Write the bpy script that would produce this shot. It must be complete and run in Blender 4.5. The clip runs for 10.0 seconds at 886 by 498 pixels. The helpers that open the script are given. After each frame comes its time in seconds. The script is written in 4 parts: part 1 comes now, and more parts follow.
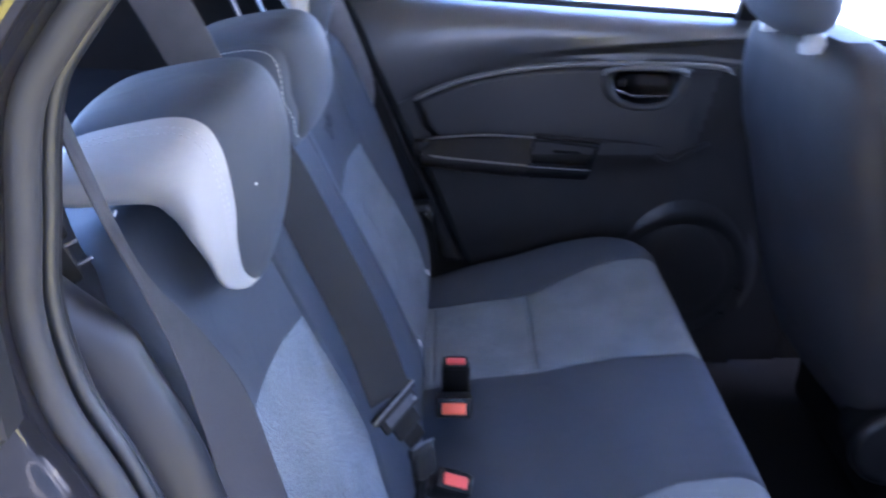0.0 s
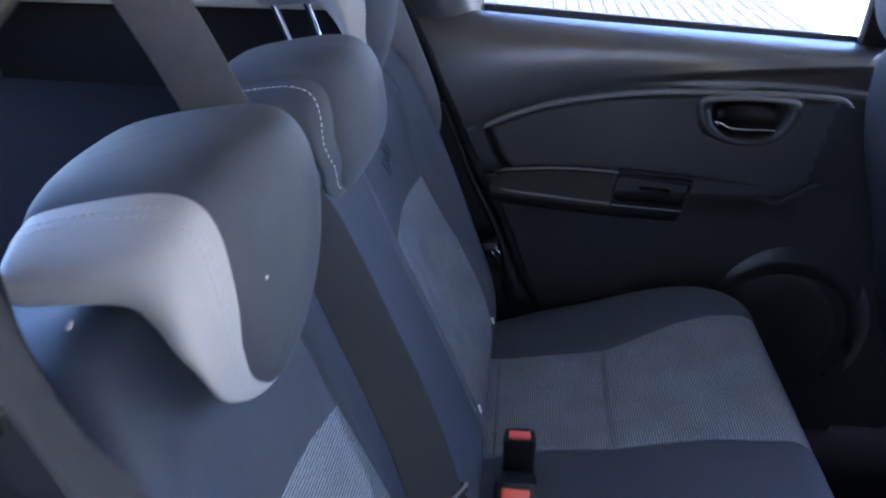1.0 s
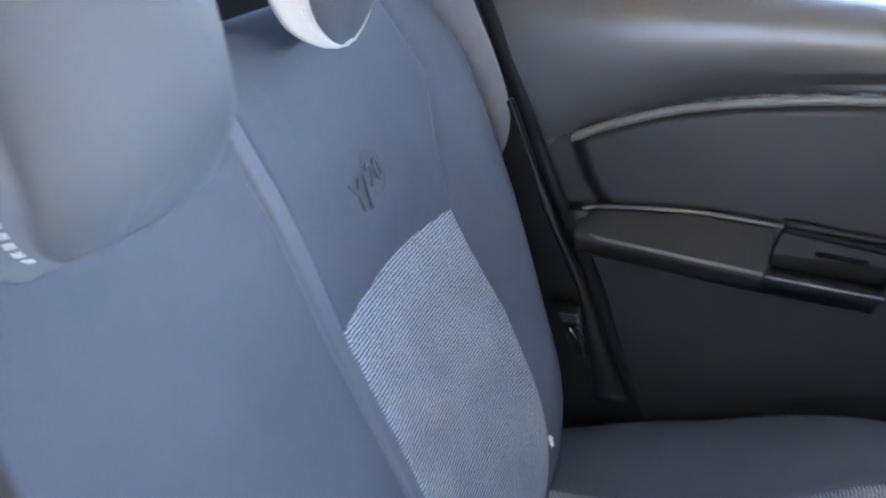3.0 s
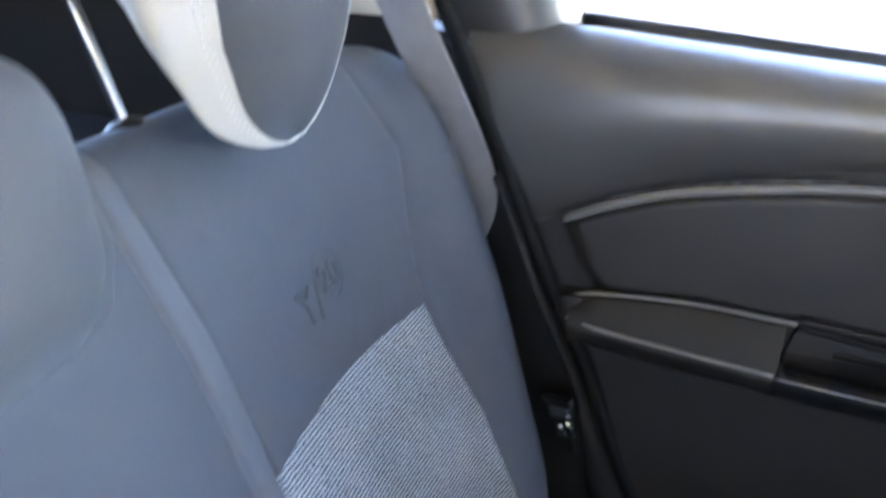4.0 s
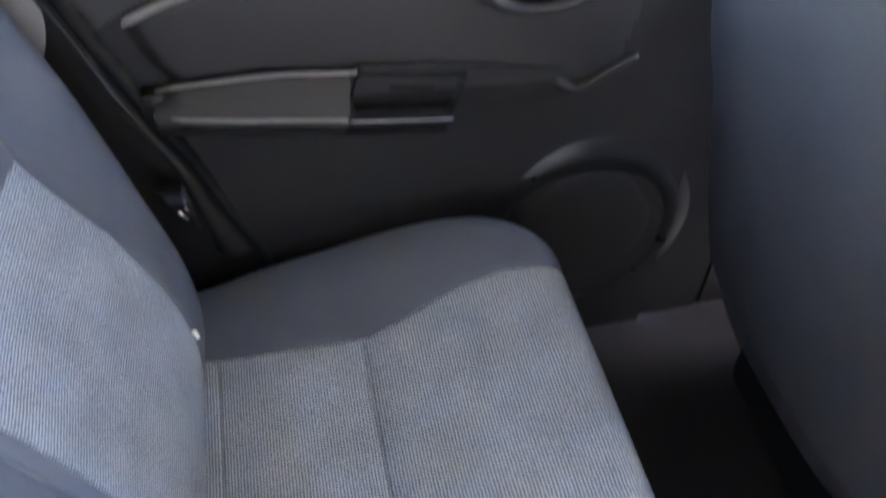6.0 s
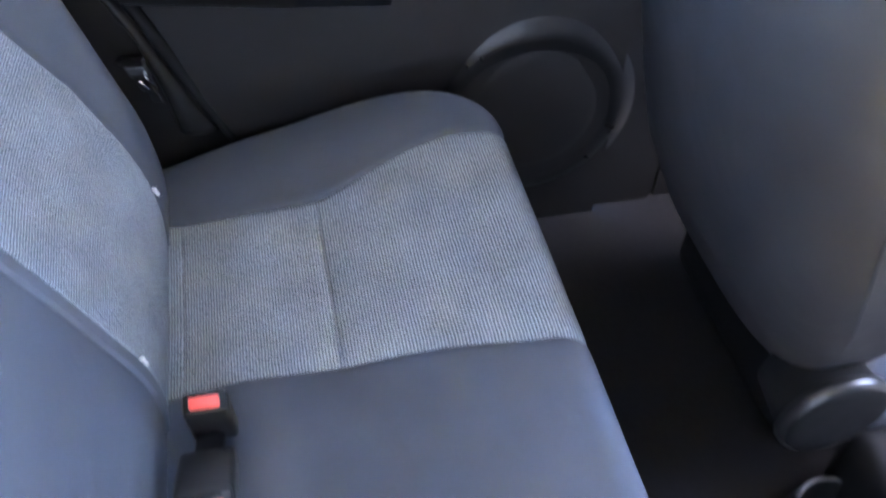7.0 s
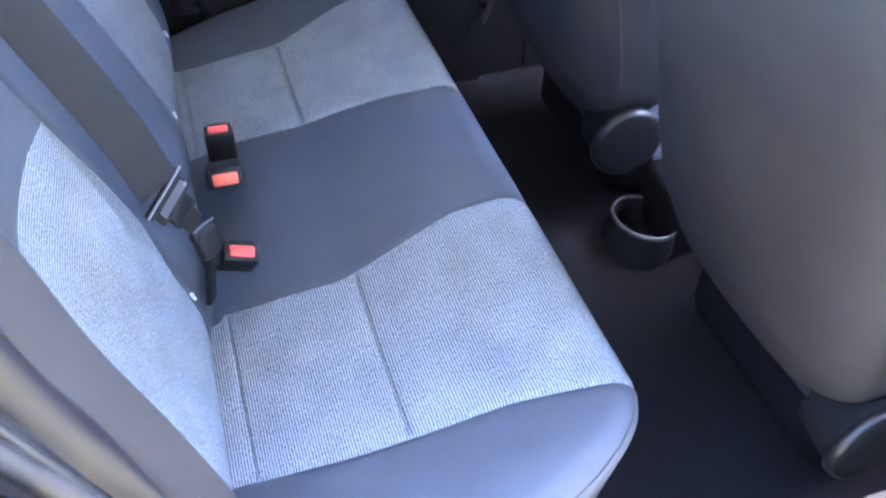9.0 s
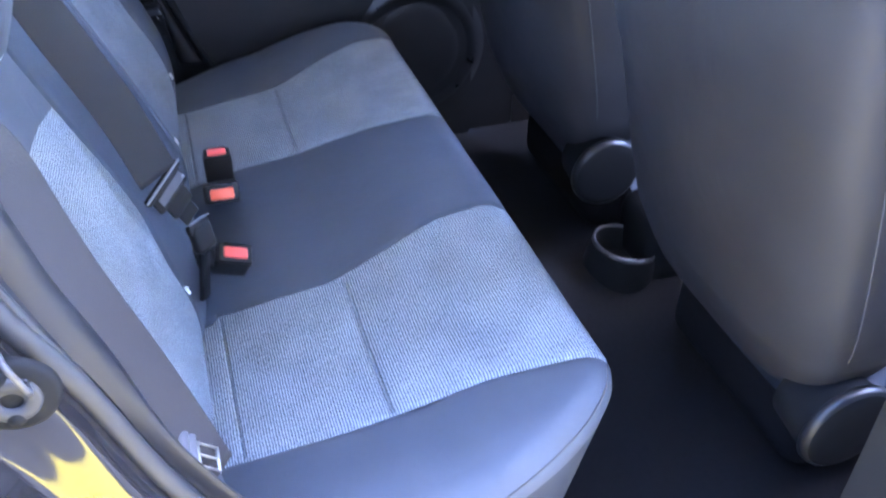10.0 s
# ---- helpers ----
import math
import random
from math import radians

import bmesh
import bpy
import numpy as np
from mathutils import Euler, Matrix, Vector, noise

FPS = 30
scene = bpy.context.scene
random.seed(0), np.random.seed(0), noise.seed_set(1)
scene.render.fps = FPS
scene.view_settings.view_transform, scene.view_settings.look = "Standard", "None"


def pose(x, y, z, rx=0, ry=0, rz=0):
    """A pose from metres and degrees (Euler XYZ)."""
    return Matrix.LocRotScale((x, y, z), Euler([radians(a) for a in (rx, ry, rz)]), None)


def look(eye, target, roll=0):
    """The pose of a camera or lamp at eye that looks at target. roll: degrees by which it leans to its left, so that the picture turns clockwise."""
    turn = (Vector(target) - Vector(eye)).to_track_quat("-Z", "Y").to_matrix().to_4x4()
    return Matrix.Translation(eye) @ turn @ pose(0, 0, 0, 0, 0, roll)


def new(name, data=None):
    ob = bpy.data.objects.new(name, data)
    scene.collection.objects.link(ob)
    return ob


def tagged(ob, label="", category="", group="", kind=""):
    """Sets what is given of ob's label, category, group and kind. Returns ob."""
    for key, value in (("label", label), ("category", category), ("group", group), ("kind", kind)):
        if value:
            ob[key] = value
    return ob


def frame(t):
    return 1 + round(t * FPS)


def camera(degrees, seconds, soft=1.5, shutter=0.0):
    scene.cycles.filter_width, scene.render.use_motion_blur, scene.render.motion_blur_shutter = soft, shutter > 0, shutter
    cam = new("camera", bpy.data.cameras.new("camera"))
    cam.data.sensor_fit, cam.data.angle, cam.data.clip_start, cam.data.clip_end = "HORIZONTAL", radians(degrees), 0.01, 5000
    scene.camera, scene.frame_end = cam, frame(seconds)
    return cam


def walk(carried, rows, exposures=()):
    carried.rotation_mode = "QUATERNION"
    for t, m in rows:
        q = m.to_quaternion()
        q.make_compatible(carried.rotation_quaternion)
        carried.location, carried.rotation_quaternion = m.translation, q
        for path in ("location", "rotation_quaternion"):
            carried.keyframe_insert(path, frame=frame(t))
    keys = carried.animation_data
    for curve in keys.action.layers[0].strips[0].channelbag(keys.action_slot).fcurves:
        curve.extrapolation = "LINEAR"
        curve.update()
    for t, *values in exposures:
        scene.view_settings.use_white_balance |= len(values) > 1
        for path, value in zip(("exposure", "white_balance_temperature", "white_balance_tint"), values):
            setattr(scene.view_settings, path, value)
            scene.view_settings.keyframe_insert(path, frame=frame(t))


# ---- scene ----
cam = camera(54.6, 10.0, soft=2.2, shutter=0.7)
PATH = [
    (0, (0.069, -1.019, 1.376), (0.061, 0.79, 0.523), 0.1),
    (0.3, (0.07, -0.958, 1.368), (-0.037, 0.755, 0.553), 0.35),
    (0.5, (0.07, -0.92, 1.366), (-0.075, 0.885, 0.515), 0.1),
    (0.8, (0.069, -0.868, 1.369), (-0.089, 0.847, 0.567), 0.2),
    (1, (0.069, -0.831, 1.371), (-0.101, 0.972, 0.52), 0.1),
    (1.3, (0.088, -0.768, 1.345), (-0.119, 0.942, 0.542), 0.05),
    (1.5, (0.107, -0.724, 1.331), (-0.175, 1.063, 0.477), -0.0),
    (1.8, (0.121, -0.662, 1.335), (-0.231, 1.02, 0.525), -0.25),
    (2, (0.128, -0.621, 1.337), (-0.282, 1.134, 0.472), -0.1),
    (2.2, (0.14, -0.574, 1.318), (-0.291, 1.176, 0.45), -0.3),
    (3.3, (0.171, -0.236, 1.204), (-0.449, 1.471, 0.367), 0.4),
    (3.5, (0.18, -0.214, 1.199), (-0.466, 1.489, 0.372), 0.4),
    (3.8, (0.171, -0.189, 1.225), (-0.446, 1.435, 0.456), 0.4),
    (4, (0.166, -0.182, 1.26), (-0.446, 1.535, 0.438), 0.6),
    (4.2, (0.171, -0.185, 1.297), (-0.354, 1.464, 0.512), 0.45),
    (4.5, (0.179, -0.191, 1.348), (-0.193, 1.581, 0.498), 0.6),
    (4.8, (0.169, -0.192, 1.384), (0.046, 1.5, 0.529), 1.4),
    (5, (0.158, -0.193, 1.392), (0.216, 1.569, 0.448), 1.9),
    (5.3, (0.147, -0.198, 1.384), (0.391, 1.415, 0.411), 2.5),
    (5.5, (0.145, -0.2, 1.38), (0.48, 1.426, 0.265), 2.8),
    (5.8, (0.145, -0.195, 1.396), (0.493, 1.196, 0.148), 3.3),
    (6, (0.147, -0.192, 1.404), (0.501, 1.175, -0.012), 4.0),
    (6.2, (0.164, -0.212, 1.4), (0.477, 1.119, -0.06), 3.1),
    (7.3, (0.194, -0.432, 1.343), (0.554, 0.898, -0.106), 2.8),
    (7.5, (0.193, -0.493, 1.349), (0.583, 0.818, -0.11), 3.1),
    (7.8, (0.181, -0.597, 1.37), (0.58, 0.639, -0.017), 2.9),
    (8, (0.163, -0.668, 1.387), (0.607, 0.627, -0.071), 3.0),
    (8.3, (0.121, -0.771, 1.408), (0.552, 0.464, 0.03), 2.55),
    (8.5, (0.095, -0.839, 1.416), (0.555, 0.459, -0.034), 2.5),
    (8.8, (0.072, -0.939, 1.42), (0.517, 0.32, 0.068), 2.3),
    (9, (0.066, -0.994, 1.42), (0.541, 0.375, 0.041), 2.0),
    (9.3, (0.063, -1.048, 1.403), (0.528, 0.313, 0.162), 1.8),
    (9.5, (0.062, -1.074, 1.383), (0.561, 0.381, 0.105), 1.5),
    (9.8, (0.056, -1.111, 1.36), (0.537, 0.298, 0.179), 1.6),
    (10, (0.05, -1.135, 1.348), (0.564, 0.387, 0.157), 1.3),
]
EXPOSURES = [(0, 4.81, 4960, 27), (0.5, 4.6, 4910, 25), (1, 4.22, 5170, 22), (1.5, 3.99, 5420, 20), (2.2, 4.9, 5750, 18), (3.5, 5.83, 5900, 16), (4, 5.65, 6070, 15), (4.5, 4.72, 6170, 15), (5, 3.69, 6330, 15), (5.5, 5.27, 6560, 17), (6.2, 6.0, 6320, 19), (7.5, 6.44, 5610, 19), (8, 6.67, 5470, 20), (8.5, 6.3, 5280, 21), (9, 5.99, 5330, 22), (9.5, 5.82, 5280, 23), (10, 5.71, 5010, 25)]
walk(cam, [(t, look(eye, target, roll)) for t, eye, target, roll in PATH], EXPOSURES)

# ---------------------------------------------------------------- light
world = bpy.data.worlds.new("world")
scene.world = world
world.use_nodes = True
wn = world.node_tree
sky = wn.nodes.new("ShaderNodeTexSky")
sky.sky_type = "NISHITA"
sky.sun_disc = False
sky.sun_elevation = radians(62)
sky.sun_rotation = radians(90)
wn.nodes["Background"].inputs[1].default_value = 0.15
wn.links.new(sky.outputs[0], wn.nodes["Background"].inputs[0])
sun_data = bpy.data.lights.new("sun", "SUN")
sun_data.energy, sun_data.angle, sun_data.color = 2.4, radians(0.5), (1.0, 0.95, 0.88)
sun = new("sun", sun_data)
sun.matrix_world = look((4.6, 0.0, 8.8), (0, 0, 0))


# ---------------------------------------------------------------- materials
def material(name, colour, rough=0.5, metal=0.0, spec=0.5, vary=0.12, scale=40.0, bump=0.15, fine=900.0, dist=0.0006):
    m = bpy.data.materials.new(name)
    m.use_nodes = True
    nt = m.node_tree
    b = nt.nodes["Principled BSDF"]
    b.inputs["Roughness"].default_value = rough
    b.inputs["Metallic"].default_value = metal
    b.inputs["Specular IOR Level"].default_value = spec
    tc = nt.nodes.new("ShaderNodeTexCoord")
    n1 = nt.nodes.new("ShaderNodeTexNoise")
    n1.inputs["Scale"].default_value = scale
    n1.inputs["Detail"].default_value = 6
    nt.links.new(tc.outputs["Object"], n1.inputs["Vector"])
    ramp = nt.nodes.new("ShaderNodeMapRange")
    ramp.inputs[1].default_value, ramp.inputs[2].default_value = 0.25, 0.75
    ramp.inputs[3].default_value, ramp.inputs[4].default_value = 1 - vary, 1 + vary
    nt.links.new(n1.outputs[0], ramp.inputs[0])
    mul = nt.nodes.new("ShaderNodeVectorMath")
    mul.operation = "SCALE"
    mul.inputs[0].default_value = colour
    nt.links.new(ramp.outputs[0], mul.inputs["Scale"])
    nt.links.new(mul.outputs[0], b.inputs["Base Color"])
    rr = nt.nodes.new("ShaderNodeMapRange")
    rr.inputs[1].default_value, rr.inputs[2].default_value = 0.3, 0.7
    rr.inputs[3].default_value, rr.inputs[4].default_value = max(0.02, rough - 0.06), min(1, rough + 0.06)
    nt.links.new(n1.outputs[0], rr.inputs[0])
    nt.links.new(rr.outputs[0], b.inputs["Roughness"])
    if bump:
        n2 = nt.nodes.new("ShaderNodeTexNoise")
        n2.inputs["Scale"].default_value = fine
        n2.inputs["Detail"].default_value = 3
        nt.links.new(tc.outputs["Object"], n2.inputs["Vector"])
        bp = nt.nodes.new("ShaderNodeBump")
        bp.inputs["Strength"].default_value = bump
        bp.inputs["Distance"].default_value = dist
        nt.links.new(n2.outputs[0], bp.inputs["Height"])
        nt.links.new(bp.outputs[0], b.inputs["Normal"])
    return m


def creased(m, scale, depth):
    """Adds broad, shallow wrinkles under the grain of a material."""
    nt = m.node_tree
    b = nt.nodes["Principled BSDF"]
    tc = nt.nodes.new("ShaderNodeTexCoord")
    n = nt.nodes.new("ShaderNodeTexNoise")
    n.inputs["Scale"].default_value = scale
    n.inputs["Detail"].default_value = 5
    n.inputs["Distortion"].default_value = 1.2
    nt.links.new(tc.outputs["Object"], n.inputs["Vector"])
    bp = nt.nodes.new("ShaderNodeBump")
    bp.inputs["Strength"].default_value = 0.6
    bp.inputs["Distance"].default_value = depth
    nt.links.new(n.outputs[0], bp.inputs["Height"])
    old = b.inputs["Normal"].links[0].from_node
    nt.links.new(bp.outputs[0], old.inputs["Normal"])


def ribbed(name, dark, light, period):
    """A woven cloth: fine cords along the first UV axis crossed by loose flecks, UV in metres."""
    m = material(name, light, 0.92, spec=0.15, vary=0.1, scale=60)
    nt = m.node_tree
    b = nt.nodes["Principled BSDF"]
    tc = nt.nodes.new("ShaderNodeTexCoord")

    def math_node(op, x, y=None, z=None):
        k = nt.nodes.new("ShaderNodeMath")
        k.operation = op
        for slot, v in enumerate((x, y, z)):
            if v is None:
                continue
            if isinstance(v, (int, float)):
                k.inputs[slot].default_value = v
            else:
                nt.links.new(v, k.inputs[slot])
        return k.outputs[0]

    def noise_of(scale, stretch, detail=2.0):
        mp = nt.nodes.new("ShaderNodeMapping")
        mp.inputs["Scale"].default_value = stretch
        nt.links.new(tc.outputs["UV"], mp.inputs["Vector"])
        n = nt.nodes.new("ShaderNodeTexNoise")
        n.inputs["Scale"].default_value = scale
        n.inputs["Detail"].default_value = detail
        nt.links.new(mp.outputs[0], n.inputs["Vector"])
        return n.outputs[0]

    sep = nt.nodes.new("ShaderNodeSeparateXYZ")
    nt.links.new(tc.outputs["UV"], sep.inputs[0])
    v = math_node("MULTIPLY_ADD", noise_of(60, (1, 1, 1)), 0.0016, sep.outputs[1])
    cord = math_node("SINE", math_node("MULTIPLY", v, 2 * math.pi / period))
    u = math_node("MULTIPLY_ADD", noise_of(110, (1, 1, 1)), 0.0015, sep.outputs[0])
    weft = math_node("SINE", math_node("MULTIPLY", u, 2 * math.pi / (period * 0.8)))
    fleck = noise_of(420, (0.5, 1.4, 1), 3)
    h = math_node("MULTIPLY_ADD", fleck, 4.6, cord)
    h = math_node("MULTIPLY_ADD", weft, 0.45, h)
    f = nt.nodes.new("ShaderNodeMapRange")
    f.inputs[1].default_value, f.inputs[2].default_value = 0.9, 3.6
    nt.links.new(h, f.inputs[0])
    mix = nt.nodes.new("ShaderNodeMix")
    mix.data_type = "RGBA"
    mix.inputs[6].default_value, mix.inputs[7].default_value = (*dark, 1), (*light, 1)
    nt.links.new(f.outputs[0], mix.inputs[0])
    worn = nt.nodes.new("ShaderNodeMapRange")
    worn.inputs[1].default_value, worn.inputs[2].default_value = 0.3, 0.7
    worn.inputs[3].default_value, worn.inputs[4].default_value = 0.86, 1.12
    nt.links.new(noise_of(16, (1, 1, 1), 4), worn.inputs[0])
    sc = nt.nodes.new("ShaderNodeVectorMath")
    sc.operation = "SCALE"
    nt.links.new(mix.outputs[2], sc.inputs[0])
    nt.links.new(worn.outputs[0], sc.inputs["Scale"])
    nt.links.new(sc.outputs[0], b.inputs["Base Color"])
    bp = nt.nodes.new("ShaderNodeBump")
    bp.inputs["Strength"].default_value, bp.inputs["Distance"].default_value = 0.6, 0.0009
    nt.links.new(f.outputs[0], bp.inputs["Height"])
    nt.links.new(bp.outputs[0], b.inputs["Normal"])
    return m


LEATHER = material("dark_leatherette", (0.062, 0.070, 0.085), 0.62, spec=0.22, vary=0.1, scale=14, bump=0.25, fine=1300)
LIGHT = material("light_leatherette", (0.36, 0.355, 0.345), 0.55, vary=0.04, scale=20, bump=0.2, fine=1300)
FABRIC = ribbed("ribbed_cloth", (0.038, 0.046, 0.056), (0.36, 0.40, 0.44), 0.0036)
PLASTIC = material("black_grained_plastic", (0.014, 0.0126, 0.011), 0.45, spec=0.25, vary=0.15, scale=25, bump=0.35, fine=1000)
SOFT = material("black_soft_plastic", (0.014, 0.0122, 0.0098), 0.42, spec=1.0, vary=0.10, scale=8, bump=0.2, fine=1200)
GLOSS = material("piano_black", (0.008, 0.008, 0.009), 0.16, spec=0.3, vary=0.1, scale=30, bump=0)
PAINT = material("black_car_paint", (0.012, 0.011, 0.011), 0.035, spec=0.3, vary=0.1, scale=12, bump=0)
RUBBER = material("grey_black_rubber", (0.030, 0.0285, 0.027), 0.5, spec=0.28, vary=0.15, scale=50, bump=0.15)
SEAL = material("black_rubber", (0.015, 0.015, 0.015), 0.45, vary=0.15, scale=50, bump=0.15)
# far belt webbing, with grazing window light put into its pale colour
WEBLIT = material("window_lit_webbing", (0.23, 0.227, 0.235), 0.6, vary=0.1, scale=60, bump=0.5, fine=700)
SPEAKER = material("speaker_plastic", (0.011, 0.0102, 0.0094), 0.33, spec=0.4, vary=0.12, scale=25, bump=0.2)
ARCH = material("satin_arch_plastic", (0.0115, 0.0108, 0.0125), 0.46, spec=0.4, vary=0.1, scale=12, bump=0.2)
# cushion leatherette darkened in colour for the shade on skirt and sides
SKIRT = material("shaded_skirt_leatherette", (0.032, 0.035, 0.043), 0.75, spec=0.2, vary=0.12, scale=25, bump=0.4)
TONGUE = material("worn_grey_plastic", (0.085, 0.085, 0.095), 0.4, vary=0.15, scale=90, bump=0.2)
# lighter copy of WEB, with the light on the upper centre belt in its colour
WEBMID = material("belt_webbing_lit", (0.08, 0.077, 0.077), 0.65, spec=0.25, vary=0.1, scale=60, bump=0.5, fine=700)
WEBPALE = material("grey_belt_webbing", (0.030, 0.0283, 0.030), 0.62, spec=0.25, vary=0.1, scale=60, bump=0.5, fine=700)
MIDDLE = material("satin_middle_panel", (0.016, 0.0145, 0.013), 0.46, spec=0.5, vary=0.1, scale=10, bump=0.25, fine=1200)
MATT = material("matt_black_plastic", (0.009, 0.0088, 0.0085), 0.7, spec=0.12, vary=0.15, scale=30, bump=0.3)
# backrest leatherette darkened towards purple to hold the shade on its flanks
SIDE = material("shaded_flank_leatherette", (0.024, 0.0235, 0.030), 0.6, spec=0.25, vary=0.1, scale=14, bump=0.25, fine=1300)
STRAP = material("lighter_leatherette", (0.082, 0.092, 0.110), 0.6, spec=0.3, vary=0.08, scale=14, bump=0.25, fine=1300)
SEAM = material("dark_grey_thread", (0.05, 0.049, 0.049), 0.8, vary=0.1, scale=200, bump=0)
CHROME = material("chrome", (0.75, 0.75, 0.77), 0.12, metal=1, vary=0.05, scale=60, bump=0)
STEEL = material("zinc_steel", (0.30, 0.30, 0.30), 0.5, metal=1, vary=0.15, scale=80, bump=0.1)
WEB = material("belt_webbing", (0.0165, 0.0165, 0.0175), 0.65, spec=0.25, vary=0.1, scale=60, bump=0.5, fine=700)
WEB.node_tree.nodes["Principled BSDF"].inputs["Sheen Weight"].default_value = 0.0
WEB.node_tree.nodes["Principled BSDF"].inputs["Sheen Roughness"].default_value = 0.35
BEAD = material("satin_dark_grey_bead", (0.14, 0.135, 0.125), 0.35, vary=0.1, scale=40, bump=0.1)
SEATBACK = material("black_brown_leatherette", (0.032, 0.0302, 0.0295), 0.62, spec=0.25, vary=0.12, scale=10, bump=0.3, fine=1200)
COVER = material("dark_grey_cover", (0.008, 0.0075, 0.007), 0.95, spec=0.08, vary=0.15, scale=20, bump=0.4, fine=700)
RED = material("red_plastic", (0.75, 0.09, 0.07), 0.4, vary=0.05, scale=60, bump=0)
ORANGE = material("orange_red_plastic", (0.85, 0.13, 0.05), 0.4, vary=0.05, scale=60, bump=0)
CARPET = material("black_carpet", (0.010, 0.0092, 0.0092), 0.95, spec=0.1, vary=0.3, scale=120, bump=0.5, fine=600, dist=0.003)
BEIGE = material("light_beige_trim", (0.62, 0.57, 0.46), 0.7, vary=0.05, scale=30, bump=0.2)
LINING = material("headliner_cloth", (0.80, 0.73, 0.61), 0.9, vary=0.06, scale=50, bump=0.4, fine=500)
THREAD = material("white_thread", (0.75, 0.75, 0.73), 0.7, vary=0.1, scale=200, bump=0)
TAG = material("white_plastic_clip", (0.75, 0.75, 0.76), 0.3, vary=0.05, scale=80, bump=0)
STITCH = material("pale_grey_thread", (0.50, 0.50, 0.505), 0.8, vary=0.1, scale=200, bump=0)
PRINT = material("faded_print", (0.55, 0.4, 0.37), 0.6, vary=0.1, scale=80, bump=0)
GREY = material("grey_plastic", (0.2, 0.2, 0.21), 0.35, vary=0.08, scale=60, bump=0.1)
PAVING = material("sunlit_paving_block", (0.090, 0.085, 0.077), 0.85, vary=0.22, scale=9, bump=0.6, fine=120, dist=0.003)
JOINT = material("asphalt", (0.075, 0.072, 0.066), 0.95, vary=0.25, scale=3, bump=0.6, fine=90, dist=0.004)
SAND = material("pale_sandy_ground", (0.34, 0.29, 0.225), 0.95, vary=0.2, scale=2, bump=0.6, fine=60, dist=0.005)
BED = material("dark_bedding_grit", (0.076, 0.071, 0.064), 0.95, vary=0.2, scale=12, bump=0.5, fine=120, dist=0.002)
KERB = material("pale_concrete", (0.62, 0.6, 0.56), 0.85, vary=0.1, scale=7, bump=0.5, fine=150, dist=0.002)
RENDERED = material("grey_wall_render", (0.25, 0.24, 0.225), 0.9, vary=0.1, scale=2, bump=0.4, fine=60, dist=0.004)
YELLOW = material("yellow_paint", (0.88, 0.68, 0.08), 0.6, vary=0.12, scale=15, bump=0.3, fine=200)
GLASS = bpy.data.materials.new("tinted_glass")
GLASS.use_nodes = True
gb = GLASS.node_tree.nodes["Principled BSDF"]
gb.inputs["Base Color"].default_value = (0.53, 0.525, 0.51, 1)
gb.inputs["Roughness"].default_value = 0.0
gb.inputs["IOR"].default_value = 1.45
gb.inputs["Transmission Weight"].default_value = 1.0


SOFT.node_tree.nodes["Principled BSDF"].inputs["IOR"].default_value = 1.6
SOFT.node_tree.nodes["Principled BSDF"].inputs["Coat Weight"].default_value = 1.0
SOFT.node_tree.nodes["Principled BSDF"].inputs["Coat Roughness"].default_value = 0.24
FILM = material("clear_plastic_film", (0.33, 0.35, 0.42), 0.12, spec=0.7, vary=0.25, scale=30, bump=0)
CUPRIM = material("worn_dark_plastic", (0.05, 0.046, 0.043), 0.3, vary=0.15, scale=60, bump=0.1)
# handle chrome with a dark reflection put into its base colour
DIMCHROME = material("dark_reflection_chrome", (0.022, 0.020, 0.019), 0.35, metal=1, vary=0.1, scale=60, bump=0)
PANEL = material("satin_piano_black", (0.008, 0.008, 0.009), 0.46, spec=0.18, vary=0.1, scale=30, bump=0)
SLEEVE = material("pale_glossy_sleeve", (0.42, 0.42, 0.42), 0.18, vary=0.1, scale=40, bump=0)


creased(LEATHER, 16, 0.0022)
creased(LIGHT, 18, 0.0014)
creased(SEATBACK, 7, 0.003)


# ---------------------------------------------------------------- mesh helpers
def mesh_of(verts, faces, uv=None, smooth=True):
    me = bpy.data.meshes.new("mesh")
    me.from_pydata([tuple(v) for v in verts], [], faces)
    if uv is not None:
        layer = me.uv_layers.new(name="uv")
        for loop in me.loops:
            layer.data[loop.index].uv = uv[loop.vertex_index]
    me.polygons.foreach_set("use_smooth", [smooth] * len(me.polygons))
    me.update()
    return me


def part(name, shape, mat, parent=None, label=""):
    """Links a bmesh or a mesh as one object under a thing or a part."""
    if isinstance(shape, bmesh.types.BMesh):
        me = bpy.data.meshes.new(name)
        for f in shape.faces:
            f.smooth = True
        shape.to_mesh(me)
        shape.free()
        me.set_sharp_from_angle(angle=radians(40))
    else:
        me = shape
    me.name = name
    me.materials.append(mat)
    ob = new(name, me)
    ob.parent = parent
    if label:
        tagged(ob, label)
    return ob


def thing(name, label, category, group="", kind=""):
    return tagged(new(name), label, category, group, kind)


def rbox(size, at=(0, 0, 0), r=0.004, seg=2, turn=None):
    bm = bmesh.new()
    bmesh.ops.create_cube(bm, size=1)
    for v in bm.verts:
        v.co = Vector((v.co.x * size[0], v.co.y * size[1], v.co.z * size[2]))
    if r:
        bmesh.ops.bevel(bm, geom=bm.edges[:], offset=r, segments=seg, profile=0.5, affect="EDGES")
    m = Matrix.Translation(at) @ (turn or Matrix())
    bm.transform(m)
    return bm


def rot(rx=0, ry=0, rz=0):
    return pose(0, 0, 0, rx, ry, rz)


